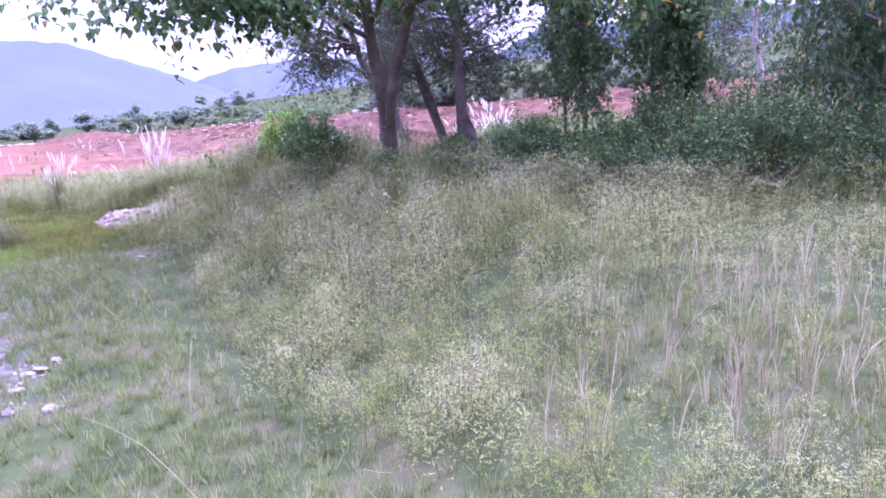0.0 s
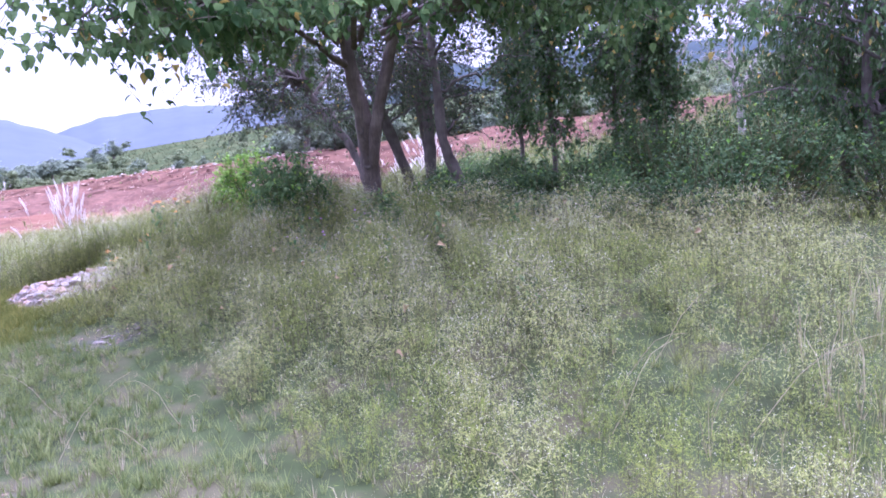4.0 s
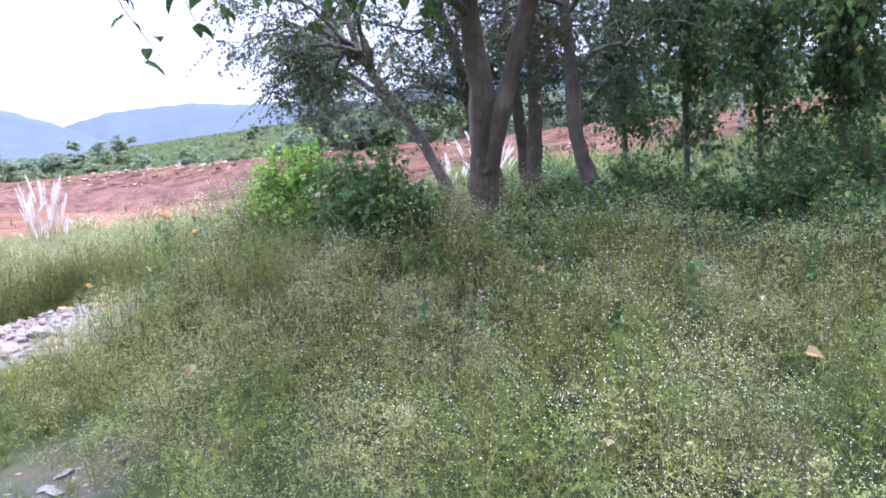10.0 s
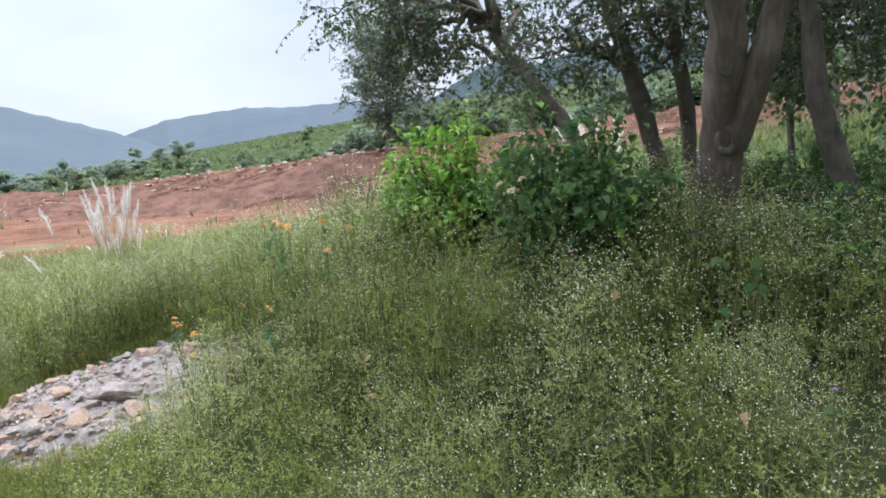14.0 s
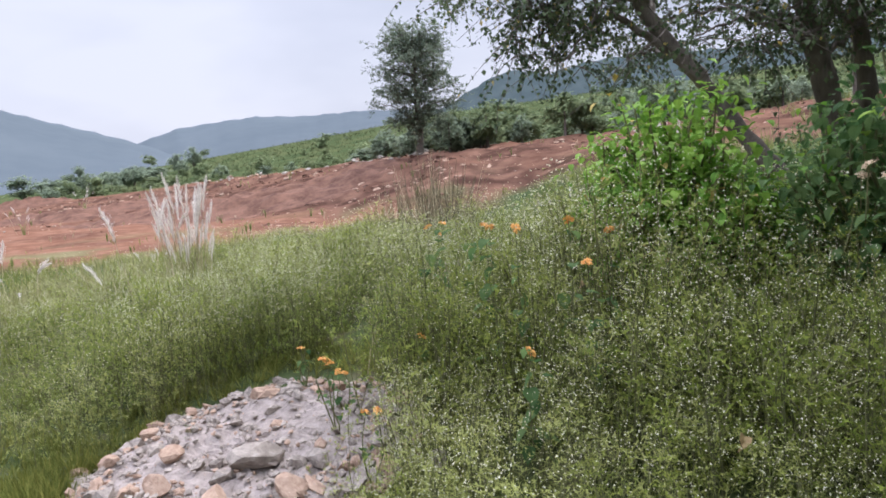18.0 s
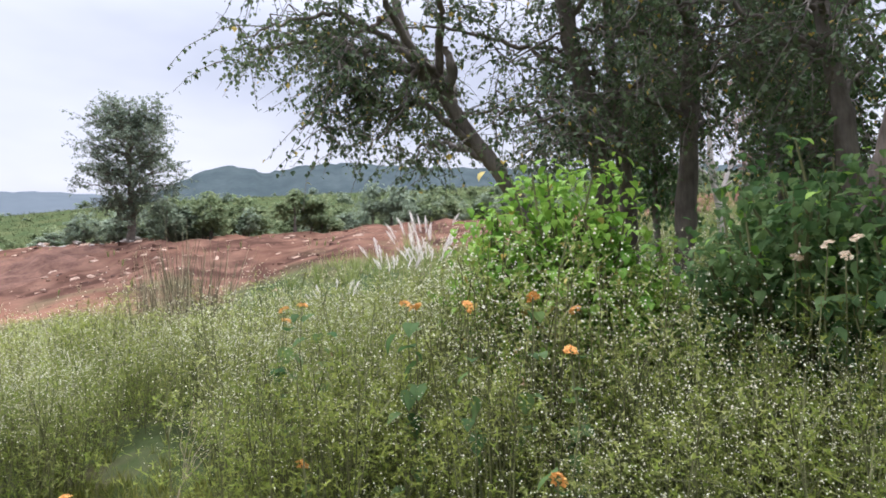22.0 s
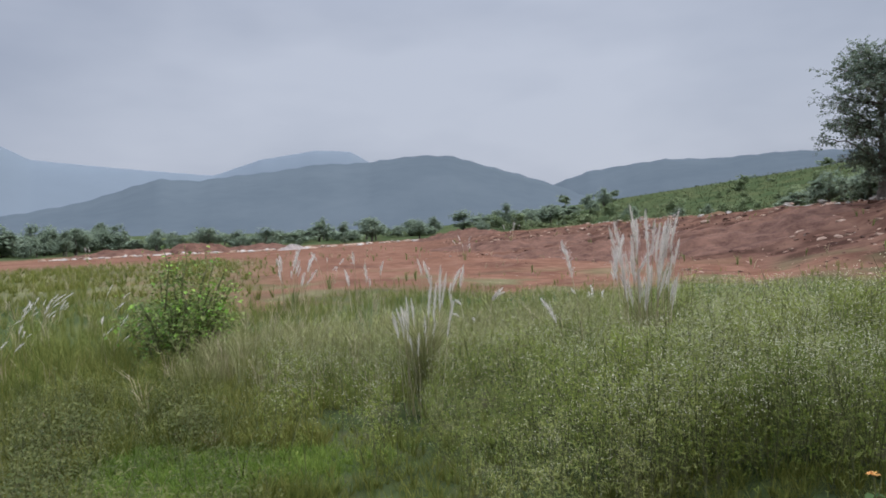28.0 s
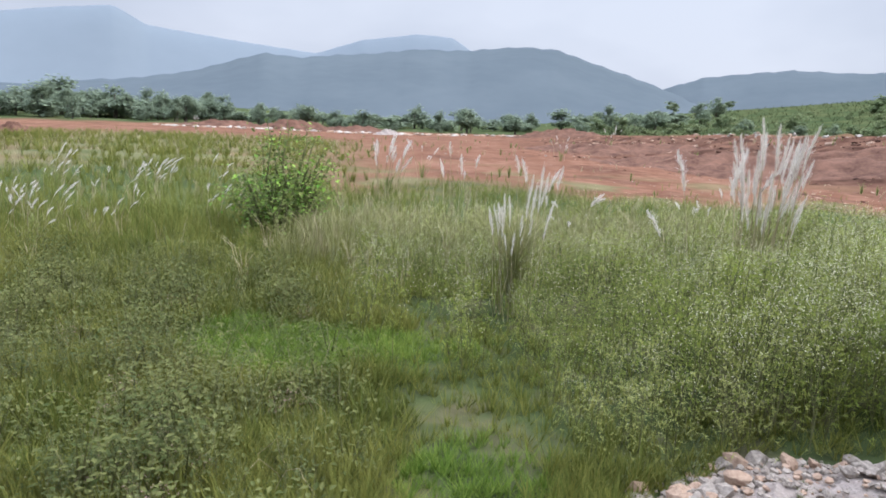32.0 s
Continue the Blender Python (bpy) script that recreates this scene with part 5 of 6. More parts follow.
        return np.clip(a * 0.35 + 1.0 * smooth(-1.1, -1.9, x) * smooth(-1.8, -0.3, y) * (1 - 0.8 * lawn_mask(x, y)), 0, 1) * (1 - worn_mask(x, y))

    x, y = points(rng, 10000, -6.0, 0.5, -13, 4.5, low_herbs)
    plant("low_herbs", "low feathery herbs growing in the grass", "weeds", [parthenium(230 + k, False, 1) for k in range(3)], [M_HERB, M_STEM, M_FLOWER], x, y, rng.uniform(0.15, 0.36, len(x)), 403)

    def mounds(x, y):
        a = smooth(-0.05, 0.35, wob(x, y, 0.9, 5.0) + 0.4 * wob(x, y, 0.35, 2.0))
        return a * smooth(-1.05, -1.6, x + 0.25 * np.maximum(0, y - 1)) * smooth(-2.0, -0.6, y) * (1 - 0.85 * lawn_mask(x, y)) * (1 - smooth(4, 5, y))

    domes = [leafy_dome(260 + k) for k in range(4)]
    x, y = points(rng, 5600, -6.5, -0.6, -2.0, 5.0, mounds)
    k = rng.random(len(x)) < 0.17
    plant("low_herbs", "low mounds of small-leaved grey-green herbs", "weeds", domes, [M_LOWLEAF, M_STEM], x[~k], y[~k], rng.uniform(0.18, 0.42, (~k).sum()), 415)
    plant("low_herbs", "withered russet herbs among the green ones", "weeds", domes, [M_RUSSET, M_STRAW], x[k], y[k], rng.uniform(0.1, 0.2, k.sum()), 416)

    def filling(x, y):
        return (1 - weed_zone(x, y)) * smooth(1.0, 1.2, np.hypot((x - 0.56) / 0.83, (y - 0.11) / 0.9)) * (0.55 + 0.45 * smooth(1.5, 2.6, y)) * (1 - 0.45 * worn_mask(x, y)) * (1 - 0.55 * smooth(-1.2, -1.8, x) * (1 - smooth(2.8, 4.2, y)) * (1 - lawn_mask(x, y)))

    x, y = points(rng, 26000, -6.5, 0.4, 0.2, 5.6, filling)
    k = lawn_mask(x, y) > 0.5
    plant("lawn_grass", "thick fresh green grass", "grass", short, [M_LAWN], x[k], y[k], rng.uniform(0.06, 0.14, k.sum()), 417)
    plant("short_grass", "thick olive green meadow grass", "grass", turf[:4], [M_MEADOW], x[~k], y[~k], rng.uniform(0.1, 0.26, (~k).sum()), 418)

    def tall_zone(x, y):
        r, az = polar(x, y)
        return smooth(3.4, 5.2, y + 0.12 * np.abs(x + 1)) * (1 - 0.97 * red_mask(x, y)) * (1 - smooth(19, 26, r)) * (0.5 + 0.5 * smooth(-0.4, 0.3, wob(x, y, 3.0, 3.0)))

    x, y = points(rng, 14000, -20, 12, 3, 19, tall_zone)
    r, az = polar(x, y)
    plant("tall_grass", "tall pale green meadow grass with fine stalks", "grass", tall, [M_TALL, M_STRAW], x, y, rng.uniform(0.32, 0.68, len(x)) * (1 - 0.5 * smooth(9, 16, r)), 404)
    x, y = points(rng, 2600, -2.6, 2.6, 3.6, 7.6, lambda x, y: smooth(3.8, 4.8, y) * (1 - smooth(6.2, 7.4, y)) * smooth(-0.35, 0.25, wob(x, y, 1.3, 8.0)))
    plant("tall_grass", "pale yellow-green grass between the plume clumps", "grass", tall, [M_PALEGRASS, M_STRAW], x, y, rng.uniform(0.45, 0.8, len(x)), 422)
    x, y = points(rng, 4000, -12, -1.5, 1.5, 7, lambda x, y: smooth(2.6, 3.8, y + 0.1 * x) * (1 - lawn_mask(x, y)))
    plant("tall_grass", "knee-high green grass beside the lawn patch", "grass", tall[:4], [M_MEADOW], x, y, rng.uniform(0.25, 0.5, len(x)), 405)

    def west(x, y):
        r, az = polar(x, y)
        return (1 - smooth(-14, -5, az)) * smooth(-70, -50, az) * smooth(11, 15, r) * (1 - smooth(34, 52, r)) * (0.25 + 0.75 * smooth(-0.3, 0.3, wob(x, y, 6.0, 2.0)))

    x, y = points(rng, 26000, -45, 4, 5, 48, west)
    plant("tall_grass", "dull green and brown grass over the western field", "grass", turf, [M_MEADOW, M_STRAW], x, y, rng.uniform(0.2, 0.5, len(x)), 413)

    def sparse_red(x, y):
        r, az = polar(x, y)
        g = smooth(0.25, 0.6, wob(x, y, 6.0, 6.0))
        return red_mask(x, y) * g * (1 - smooth(45, 60, r)) * 0.6

    x, y = points(rng, 14000, -45, 45, 5, 60, sparse_red)
    plant("sparse_grass", "thin tufts of grass on the red earth", "grass", mixed, [M_GRASS, M_STRAW], x, y, rng.uniform(0.15, 0.4, len(x)) * 1.3, 406)

    def wild(x, y):
        r, az = polar(x, y)
        rf = np.interp(az, AZ, R_FAR)
        return smooth(rf, rf + 6, r) * smooth(8, 16, az) * (1 - smooth(110, 125, az)) * (1 - smooth(110, 150, r))

    x, y = points(rng, 24000, 5, 140, -60, 140, wild)
    plant("slope_grass", "coarse yellow-green grass over the far slope", "grass", turf[:5], [M_SLOPE], x, y, rng.uniform(0.25, 0.65, len(x)), 407)

    def east(x, y):
        r, az = polar(x, y)
        return smooth(10.5, 14, x) * (1 - 0.9 * red_mask(x, y)) * (1 - smooth(40, 50, r))

    x, y = points(rng, 9000, 10, 48, -30, 9, east)
    plant("slope_grass", "dry pale grass and weeds on the eastern rise", "grass", turf, [M_GRASS, M_STRAW], x, y, rng.uniform(0.3, 0.85, len(x)), 408)
    x, y = points(rng, 900, 10, 40, -28, 8, east)
    plant("meadow_weeds", "scattered grey-green weeds on the eastern rise", "weeds", [parthenium(240 + k, False) for k in range(3)], [M_WEED, M_STEM, M_FLOWER], x, y, rng.uniform(0.5, 1.0, len(x)), 409)


grasses()

# ---- tall plume grass ----
def plume_mesh(seed, L=0.42):
    """A silky plume along +z from the origin, bending to +y: many fine hairs round a curved axis."""
    rng = np.random.default_rng(seed)
    s = Soup()
    n = 230
    t = rng.random(n) ** 0.85
    w = (0.043 * np.sin(np.clip(t * 0.9 + 0.08, 0, 1) * np.pi) ** 0.8 + 0.004) * rng.uniform(0.2, 1.8, n)
    ang = rng.uniform(0, 6.283, n)
    bow = rng.uniform(0.1, 0.24)
    cx = np.stack([0.025 * np.sin(t * 4 + seed), bow * t ** 2, t], -1) * L
    d = np.stack([np.cos(ang) * w, np.sin(ang) * w, rng.uniform(0.02, 0.085, n)], -1)
    side = np.stack([-np.sin(ang), np.cos(ang), np.zeros(n)], -1) * 0.003
    V = np.stack([cx - side, cx + side, cx + d + side * 0.4, cx + d - side * 0.4], 1).reshape(-1, 3)
    i = np.arange(n)[:, None] * 4
    F = np.concatenate([i + np.array([[0, 1, 2]]), i + np.array([[0, 2, 3]])])
    s.add(V, F, 0)
    s.add(*tube([(0, 0, 0), (0, bow * 0.25 * L, 0.5 * L), (0, bow * L, L)], [0.003, 0.0022, 0.001], 3), 0)
    return s.done()


PLUMES = [raw_mesh("plume", *plume_mesh(500 + k)[:2], [M_PLUME]) for k in range(5)]


def kans_clump(x, y, stalks, h, spread, seed, label, lean=0.12, blades=40, droop=0.0, wind=0.0, blade_h=0.6, slim=1.0, leafage=None):
    rng = np.random.default_rng(seed)
    z0 = float(height(x, y))
    root = thing("plume_grass", label, "grass clump", (x, y, z0), "clumps of plume grass")
    t = tuft(seed, blades, 0.35, 0.005, 0.5)
    tagged(part("blade_tuft", t[0] * np.array([spread * 2.2 + 0.4, spread * 2.2 + 0.4, h * blade_h]), t[1], [leafage or M_GRASS], root), kind="stuff")
    V, F, off = [], [], 0
    for k in range(stalks):
        ang = rng.uniform(0, 6.283)
        rad = spread * math.sqrt(rng.random())
        a = np.array([math.cos(ang) * rad * 0.6, math.sin(ang) * rad * 0.6, -0.03])
        hh = h * rng.uniform(0.55, 1.0)
        pl = min(0.36, hh * 0.25) * rng.uniform(0.65, 1.2)
        dirx = np.array([math.cos(ang), math.sin(ang)]) * lean * rng.uniform(0.2, 1.9) + np.array([wind, 0.0])
        b = a + np.array([dirx[0] * hh, dirx[1] * hh, hh - pl])
        p = curve_pts(a, b, 4, (0, 0, 0.02), rng, 0.01)
        v, f = tube(p, [0.004, 0.0035, 0.003, 0.0025], 3)
        V.append(v)
        F.append(f + off)
        off += len(v)
        ob = new("plume", PLUMES[int(rng.integers(5))])
        ob.parent = root
        ob.location = b
        lean_a = math.atan2(math.hypot(*dirx), 1.0) * 1.4 + droop * rng.uniform(0.5, 1.4)
        ob.rotation_euler = (-lean_a, 0, math.atan2(-dirx[0], dirx[1]) + rng.normal(0, 0.2))
        sc = pl / 0.42
        ob.scale = (slim * sc ** 0.6, slim * sc ** 0.6, sc)
    tagged(part("stalk_cluster", np.concatenate(V), np.concatenate(F), [M_STRAW], root), kind="stuff")
    return root


kans_clump(1.72, 3.68, 38, 1.58, 0.3, 601, "tall clump of grass with upright silky white plumes", 0.05, 90, blade_h=0.7, slim=0.66, leafage=M_PALEGRASS)
kans_clump(1.2, 3.7, 4, 1.42, 0.14, 602, "few leaning stalks with white plumes", 0.2, 10, wind=-0.08)
kans_clump(-0.34, 3.4, 18, 1.25, 0.26, 603, "clump of narrow pale grass with thin plumes", 0.05, 320, blade_h=0.9, slim=0.52, leafage=M_PALEGRASS)
kans_clump(0.5, 5.6, 5, 0.85, 0.2, 604, "short clump with drooping white plumes", 0.2, 20, 0.5)
kans_clump(-2.0, 10.3, 18, 1.25, 0.35, 605, "clump of bright white plumes in the meadow", 0.1, 40, wind=0.05)
kans_clump(0.35, 7.0, 6, 1.1, 0.5, 606, "scattered thin plumes on upright stalks", 0.06, 20)
kans_clump(-0.7, 8.5, 6, 1.2, 0.5, 607, "scattered thin plumes on upright stalks", 0.06, 20)
kans_clump(2.6, 7.2, 5, 0.8, 0.4, 608, "low tuft with a few plumes", 0.1, 20)
kans_clump(4.2, 9.5, 5, 0.8, 0.8, 609, "low tuft with a few plumes", 0.1, 20)
g_ = np.random.default_rng(612)
for k in range(22):
    az, r = g_.uniform(-37, -14), g_.uniform(7.5, 15)
    kans_clump(EYE0[0] + r * math.sin(radians(az)), EYE0[1] + r * math.cos(radians(az)), int(g_.integers(3, 7)), g_.uniform(0.55, 0.85), 0.35, 620 + k, "grass tuft with small wind-bent white plumes", 0.12, 14, 0.3, 0.16, slim=0.68)
for k, (az, r, n, h) in enumerate([(59.8, 9.7, 7, 0.95), (67.5, 13.8, 34, 1.9), (64.5, 13.2, 14, 1.5), (10, 30, 6, 1.3), (14, 46, 8, 1.6), (-2, 17, 5, 1.1), (-21, 60, 5, 1.4)]):
    kans_clump(EYE0[0] + r * math.sin(radians(az)), EYE0[1] + r * math.cos(radians(az)), n, h, 0.35 + 0.012 * n, 660 + k, "far clump of pale plume grass on the red field", 0.15, 20, 0.15)


def reeds():
    """Dry rushes: upright stems over a wide foot."""
    rng = np.random.default_rng(700)
    x, y = 5.46, 4.15
    root = thing("rushes", "clump of thin dry brown-green rushes", "grass clump", (x, y, float(height(x, y))))
    for name, n, h, m, w in [("stem_cluster", 190, 2.0, M_RUSH, 0.008), ("stem_cluster", 80, 2.1, M_STRAW, 0.006), ("blade_tuft", 90, 1.0, M_GRASS, 0.008), ("stem_cluster", 26, 1.25, M_RUSH, 0.009)]:
        s = Soup()
        for k in range(n):
            ang, rad = rng.uniform(0, 6.283), 0.56 * rng.random() ** 0.8
            if n == 26:
                ang, rad = rng.uniform(2.0, 3.9), rng.uniform(0.7, 1.9)
            b = np.array([math.cos(ang) * rad, math.sin(ang) * rad, -0.03])
            hh = h * rng.uniform(0.45, 1.0) * (1 - 0.8 * min(rad, 0.3))
            d = np.array([math.cos(ang), math.sin(ang), 0]) * rad * 0.3 + np.array([*rng.normal(0, 0.13, 2), 0]) * hh
            q = curve_pts(b, b + d + np.array([0, 0, hh]), 4, (rng.normal(0, 0.02), rng.normal(0, 0.02), 0), rng, 0.008)
            v, f = tube(q, [w, w * 0.8, w * 0.6, w * 0.2], 3)
            s.add(v, f, 0)
        V, F, M = s.done()
        tagged(part(name, V, F, [m], root), kind="stuff")


reeds()

# ---- rubble heap ----
def rock(seed, flat=0.7, fine=1):
    rng = np.random.default_rng(seed)
    bm = bmesh.new()
    bmesh.ops.create_icosphere(bm, subdivisions=fine, radius=0.5)
    n = rng.normal(0, 1, (6 if fine == 1 else 11, 3))
    n /= np.linalg.norm(n, axis=1)[:, None]
    for v in bm.verts:
        c = np.array(v.co)
        for q in n:
            d = c @ q - 0.3
            if d > 0:
                c = c - q * d
        c = c * np.array([1.0, 0.8, flat]) + rng.normal(0, 0.02 / fine, 3)
        v.co = c
    me = bpy.data.meshes.new("stone")
    bm.to_mesh(me)
    bm.free()
    return me


def heap():
    rng = np.random.default_rng(800)
    cx, cy = 0.56, 0.11

    def outline(x, y):
        u, v = (x - cx) / 0.83, (y - cy) / 0.9
        return (np.abs(u) ** 2.2 + np.abs(v) ** 2.2) ** (1 / 2.2) + 0.2 * smooth(0.8, 1.5, u + v)

    def spot():
        while True:
            x, y = cx + rng.uniform(-0.85, 0.85), cy + rng.uniform(-1.0, 1.0)
            d = float(outline(x, y))
            if d < 1.06 and rng.random() < 0.12 + 0.88 * d ** 1.5:
                return x, y, d

    def top(x, y):
        d = outline(x, y) + 0.06 * wob(x, y, 0.7, 2.0)
        return np.clip(0.21 - height(x, y), 0.05, 0.2) * (1 - smooth(0.66, 1.06, d)) + 0.03 * wob(x, y, 0.35, 1.0) * (1 - smooth(0.8, 1.05, d))

    root = thing("rubble_heap", "low heap of pale broken stone and reddish rubble", "rubble heap", (cx, cy, float(height(cx, cy))))
    z0 = float(height(cx, cy))
    n, rings = 64, 30
    a = np.linspace(0, 2 * np.pi, n, endpoint=False)
    rr = np.linspace(0, 1.25, rings)
    X = cx + (rr[:, None] * np.sin(a)).ravel()
    Y = cy + (rr[:, None] * np.cos(a)).ravel()
    Z = height(X, Y) + top(X, Y) - 0.015 - 0.05 * smooth(1.0, 1.25, np.hypot(X - cx, Y - cy)) + rng.normal(0, 0.006, len(X))
    i, j = np.meshgrid(np.arange(rings - 1), np.arange(n), indexing="ij")
    j2 = (j + 1) % n
    F = np.stack([i * n + j, i * n + j2, (i + 1) * n + j2, (i + 1) * n + j], -1).reshape(-1, 4)
    part("grit_mound", np.stack([X - cx, Y - cy, Z - z0], -1), F, [M_GRIT], root, label="pale grey grit")
    kinds = []
    for k in range(8):
        for m in (M_STONE, M_RSTONE):
            me = rock(810 + k, 0.5 + 0.06 * k)
            me.materials.append(m)
            kinds.append(me)
    for k in range(270):
        x, y, rad = spot()
        s = 0.035 + 0.1 * rng.random() ** 2.0 + (0.025 if rad > 0.7 else 0)
        red = rng.random() < (0.16 + 0.34 * (rad > 0.7))
        ob = new("stone", kinds[2 * int(rng.integers(8)) + int(red)])
        ob.parent = root
        ob.location = (x - cx, y - cy, float(height(x, y) + top(np.array(x), np.array(y))) - z0 - s * 0.03)
        ob.scale = (s * rng.uniform(0.9, 1.5), s, s * rng.uniform(0.7, 1.1))
        ob.rotation_euler = (rng.normal(0, 0.5), rng.normal(0, 0.5), rng.uniform(0, 6.283))
    # the larger broken blocks
    blocks = []
    for k in range(8):
        for m in (M_STONE, M_RSTONE):
            me = rock(850 + k, 0.6 + 0.05 * k, 2)
            me.materials.append(m)
            blocks.append(me)
    for k, (dx, dy, s) in enumerate([(-0.04, -0.26, 0.24), (0.15, -0.46, 0.14), (0.4, -0.66, 0.15), (-0.1, -0.62, 0.15), (-0.33, 0.12, 0.13), (-0.49, -0.13, 0.14), (0.45, -0.98, 0.13), (0.33, 0.47, 0.13), (-0.36, -0.45, 0.17), (0.55, -0.3, 0.1), (0.02, 0.8, 0.09), (-0.28, 0.6, 0.1), (0.3, 0.78, 0.09), (-0.5, 0.62, 0.1), (0.52, 0.62, 0.08), (-0.55, 0.36, 0.09),
                                     (-0.6, -0.3, 0.12), (0.28, -0.8, 0.1), (0.1, 0.2, 0.08), (-0.2, -0.85, 0.13), (0.62, 0.1, 0.12)]):
        ob = new("stone", blocks[2 * (k % 8) + int(k in (3, 4, 5, 7, 8, 10, 11, 13, 15, 17, 20))])
        ob.parent = root
        ob.location = (dx, dy, float(height(cx + dx, cy + dy) + top(np.array(cx + dx), np.array(cy + dy))) - z0 + s * 0.12)
        ob.scale = (s * 1.5, s * 1.2, s * 1.05)
        ob.rotation_euler = (0.2 * math.sin(k), 0.25 * math.cos(2 * k), 1.7 * k)
    # fine chippings
    t = rock(840, 0.6)
    V = np.array([tuple(v.co) for v in t.vertices])
    Fq = np.array([tuple(p.vertices) for p in t.polygons])
    m = 5200
    x, y = cx + rng.uniform(-0.84, 0.84, m), cy + rng.uniform(-0.97, 0.97, m)
    d = outline(x, y)
    k = (d < 1.07) & (rng.random(m) < 0.3 + 0.7 * smooth(0.45, 0.8, d))
    x, y, m = x[k], y[k], int(k.sum())
    W, G, _ = scatter((V, Fq, np.zeros(len(Fq), int)), np.stack([x - cx, y - cy, height(x, y) + top(x, y) - z0], -1), rng.uniform(0, 6, m), rng.normal(0, 0.6, m), 0.01 + 0.042 * rng.random(m) ** 2.4)
    MM = np.repeat((rng.random(m) < 0.24).astype(int), len(Fq))
    tagged(part("chipping_layer", W, G, [M_STONE, M_RSTONE], root, MM), kind="stuff")


heap()

# ---- the red field: clods, stone rows, mounds ----
def at_polar(az, r):
    return EYE0[0] + r * np.sin(np.radians(az)), EYE0[1] + r * np.cos(np.radians(az))


def scattered_rocks(name, label, az, r, size, mats, seed, share=0.3, sink=0.15):
    rng = np.random.default_rng(seed)
    t = rock(seed, 0.65)
    V = np.array([tuple(v.co) for v in t.vertices])
    F = np.array([tuple(q.vertices) for q in t.polygons])
    x, y = at_polar(np.asarray(az), np.asarray(r))
    n = len(x)
    pos = np.stack([x, y, height(x, y) - sink * size], -1)
    W, G, _ = scatter((V, F, np.zeros(len(F), int)), pos, rng.uniform(0, 6.283, n), rng.normal(0, 0.3, n), np.stack([size * rng.uniform(0.8, 1.6, n), size, size * rng.uniform(0.5, 1.0, n)], -1))
    M = np.repeat((rng.random(n) < share).astype(int) % len(mats), len(F))
    return tagged(new(name, raw_mesh(name, W, G, mats, M)), label, "stones", kind="stuff")


def red_field():
    rng = np.random.default_rng(900)
    # broken bank of dug-up clods
    n = 3600
    az = np.where(rng.random(n) < 0.6, rng.uniform(8, 46, n), rng.uniform(46, 100, n))
    rf = np.interp(az, AZ, R_FAR)
    r = rf * np.clip(0.7 + 0.14 * rng.normal(0, 1, n), 0.42, 1.0)
    scattered_rocks("earth_clods", "rough clods of dug red earth along the bank", az, r, 0.1 + 0.5 * rng.random(n) ** 2.2, [M_REDCLOD, M_RSTONE], 901, 0.3, 0.16)
    n = 1700
    az, r = np.where(rng.random(n) < 0.7, rng.uniform(5, 70, n), rng.uniform(-45, 80, n)), rng.uniform(18, 60, n)
    scattered_rocks("field_stones", "small loose stones on the bare red earth", az, r, 0.04 + 0.14 * rng.random(n) ** 3, [M_REDCLOD, M_STONE], 902, 0.35)
    # row of pale stones at the far edge
    n = 260
    az = rng.uniform(-24, 8.5, n)
    r = 74 + 2.0 * np.sin(az * 0.35) + rng.normal(0, 1.3, n)
    scattered_rocks("stone_row", "row of pale broken stones edging the red field", az, r, 0.35 + 0.6 * rng.random(n), [M_PALE, M_RSTONE], 903, 0.5, 0.0)
    n = 230
    az = rng.uniform(20, 44, n)
    r = np.interp(az, AZ, R_FAR) * (0.93 + 0.01 * np.sin(az)) + rng.normal(0, 0.5, n)
    scattered_rocks("stone_row", "pale stones along the lip of the red bank", az, r, 0.15 + 0.4 * rng.random(n) ** 2, [M_PALE, M_RSTONE], 904, 0.3, 0.0)


red_field()


def mound(name, label, az, r, w, h, material, seed):
    x0, y0 = at_polar(az, r)
    z0 = float(height(x0, y0))
    n, k = 56, 18
    a = np.linspace(0, 2 * np.pi, n, endpoint=False)
    rr = np.linspace(0, 1, k)
    X, Y = (rr[:, None] * np.sin(a)).ravel(), (rr[:, None] * np.cos(a)).ravel()
    d = np.hypot(X, Y)
    ca, sa = math.cos(-radians(az)), math.sin(-radians(az))
    lie = height(x0 + X * w * ca - Y * w * 0.7 * sa, y0 + X * w * sa + Y * w * 0.7 * ca) - z0
    Z = lie + h * (1 - smooth(0.0, 1.0, d)) * (1 + 0.3 * wob(X, Y, 0.7, seed)) + 0.3 * h * wob(X, Y, 0.3, seed + 3) * (1 - smooth(0.7, 1.0, d)) - 0.06 - 0.25 * smooth(0.8, 1.0, d)
    i, j = np.meshgrid(np.arange(k - 1), np.arange(n), indexing="ij")
    j2 = (j + 1) % n
    F = np.stack([i * n + j, i * n + j2, (i + 1) * n + j2, (i + 1) * n + j], -1).reshape(-1, 4)
    ob = new(name, raw_mesh(name, np.stack([X * w, Y * w * 0.7, Z], -1), F, [material], flat=False))
    ob.location = (x0, y0, z0)
    ob.rotation_euler = (0, 0, -radians(az))
    return tagged(ob, label, "mound")


mound("gravel_mound", "pale grey pile of gravel on the red field", -5.2, 70, 1.9, 0.55, M_GRIT, 1)
mound("earth_mound", "low mound of dug red earth", -13.0, 78, 6.0, 1.1, M_REDCLOD, 2)
mound("earth_mound", "low mound of dug red earth", -18.5, 77, 6.5, 0.7, M_REDCLOD, 3)
mound("earth_mound", "low mound of dug red earth", -8.0, 79, 6.5, 0.7, M_REDCLOD, 4)
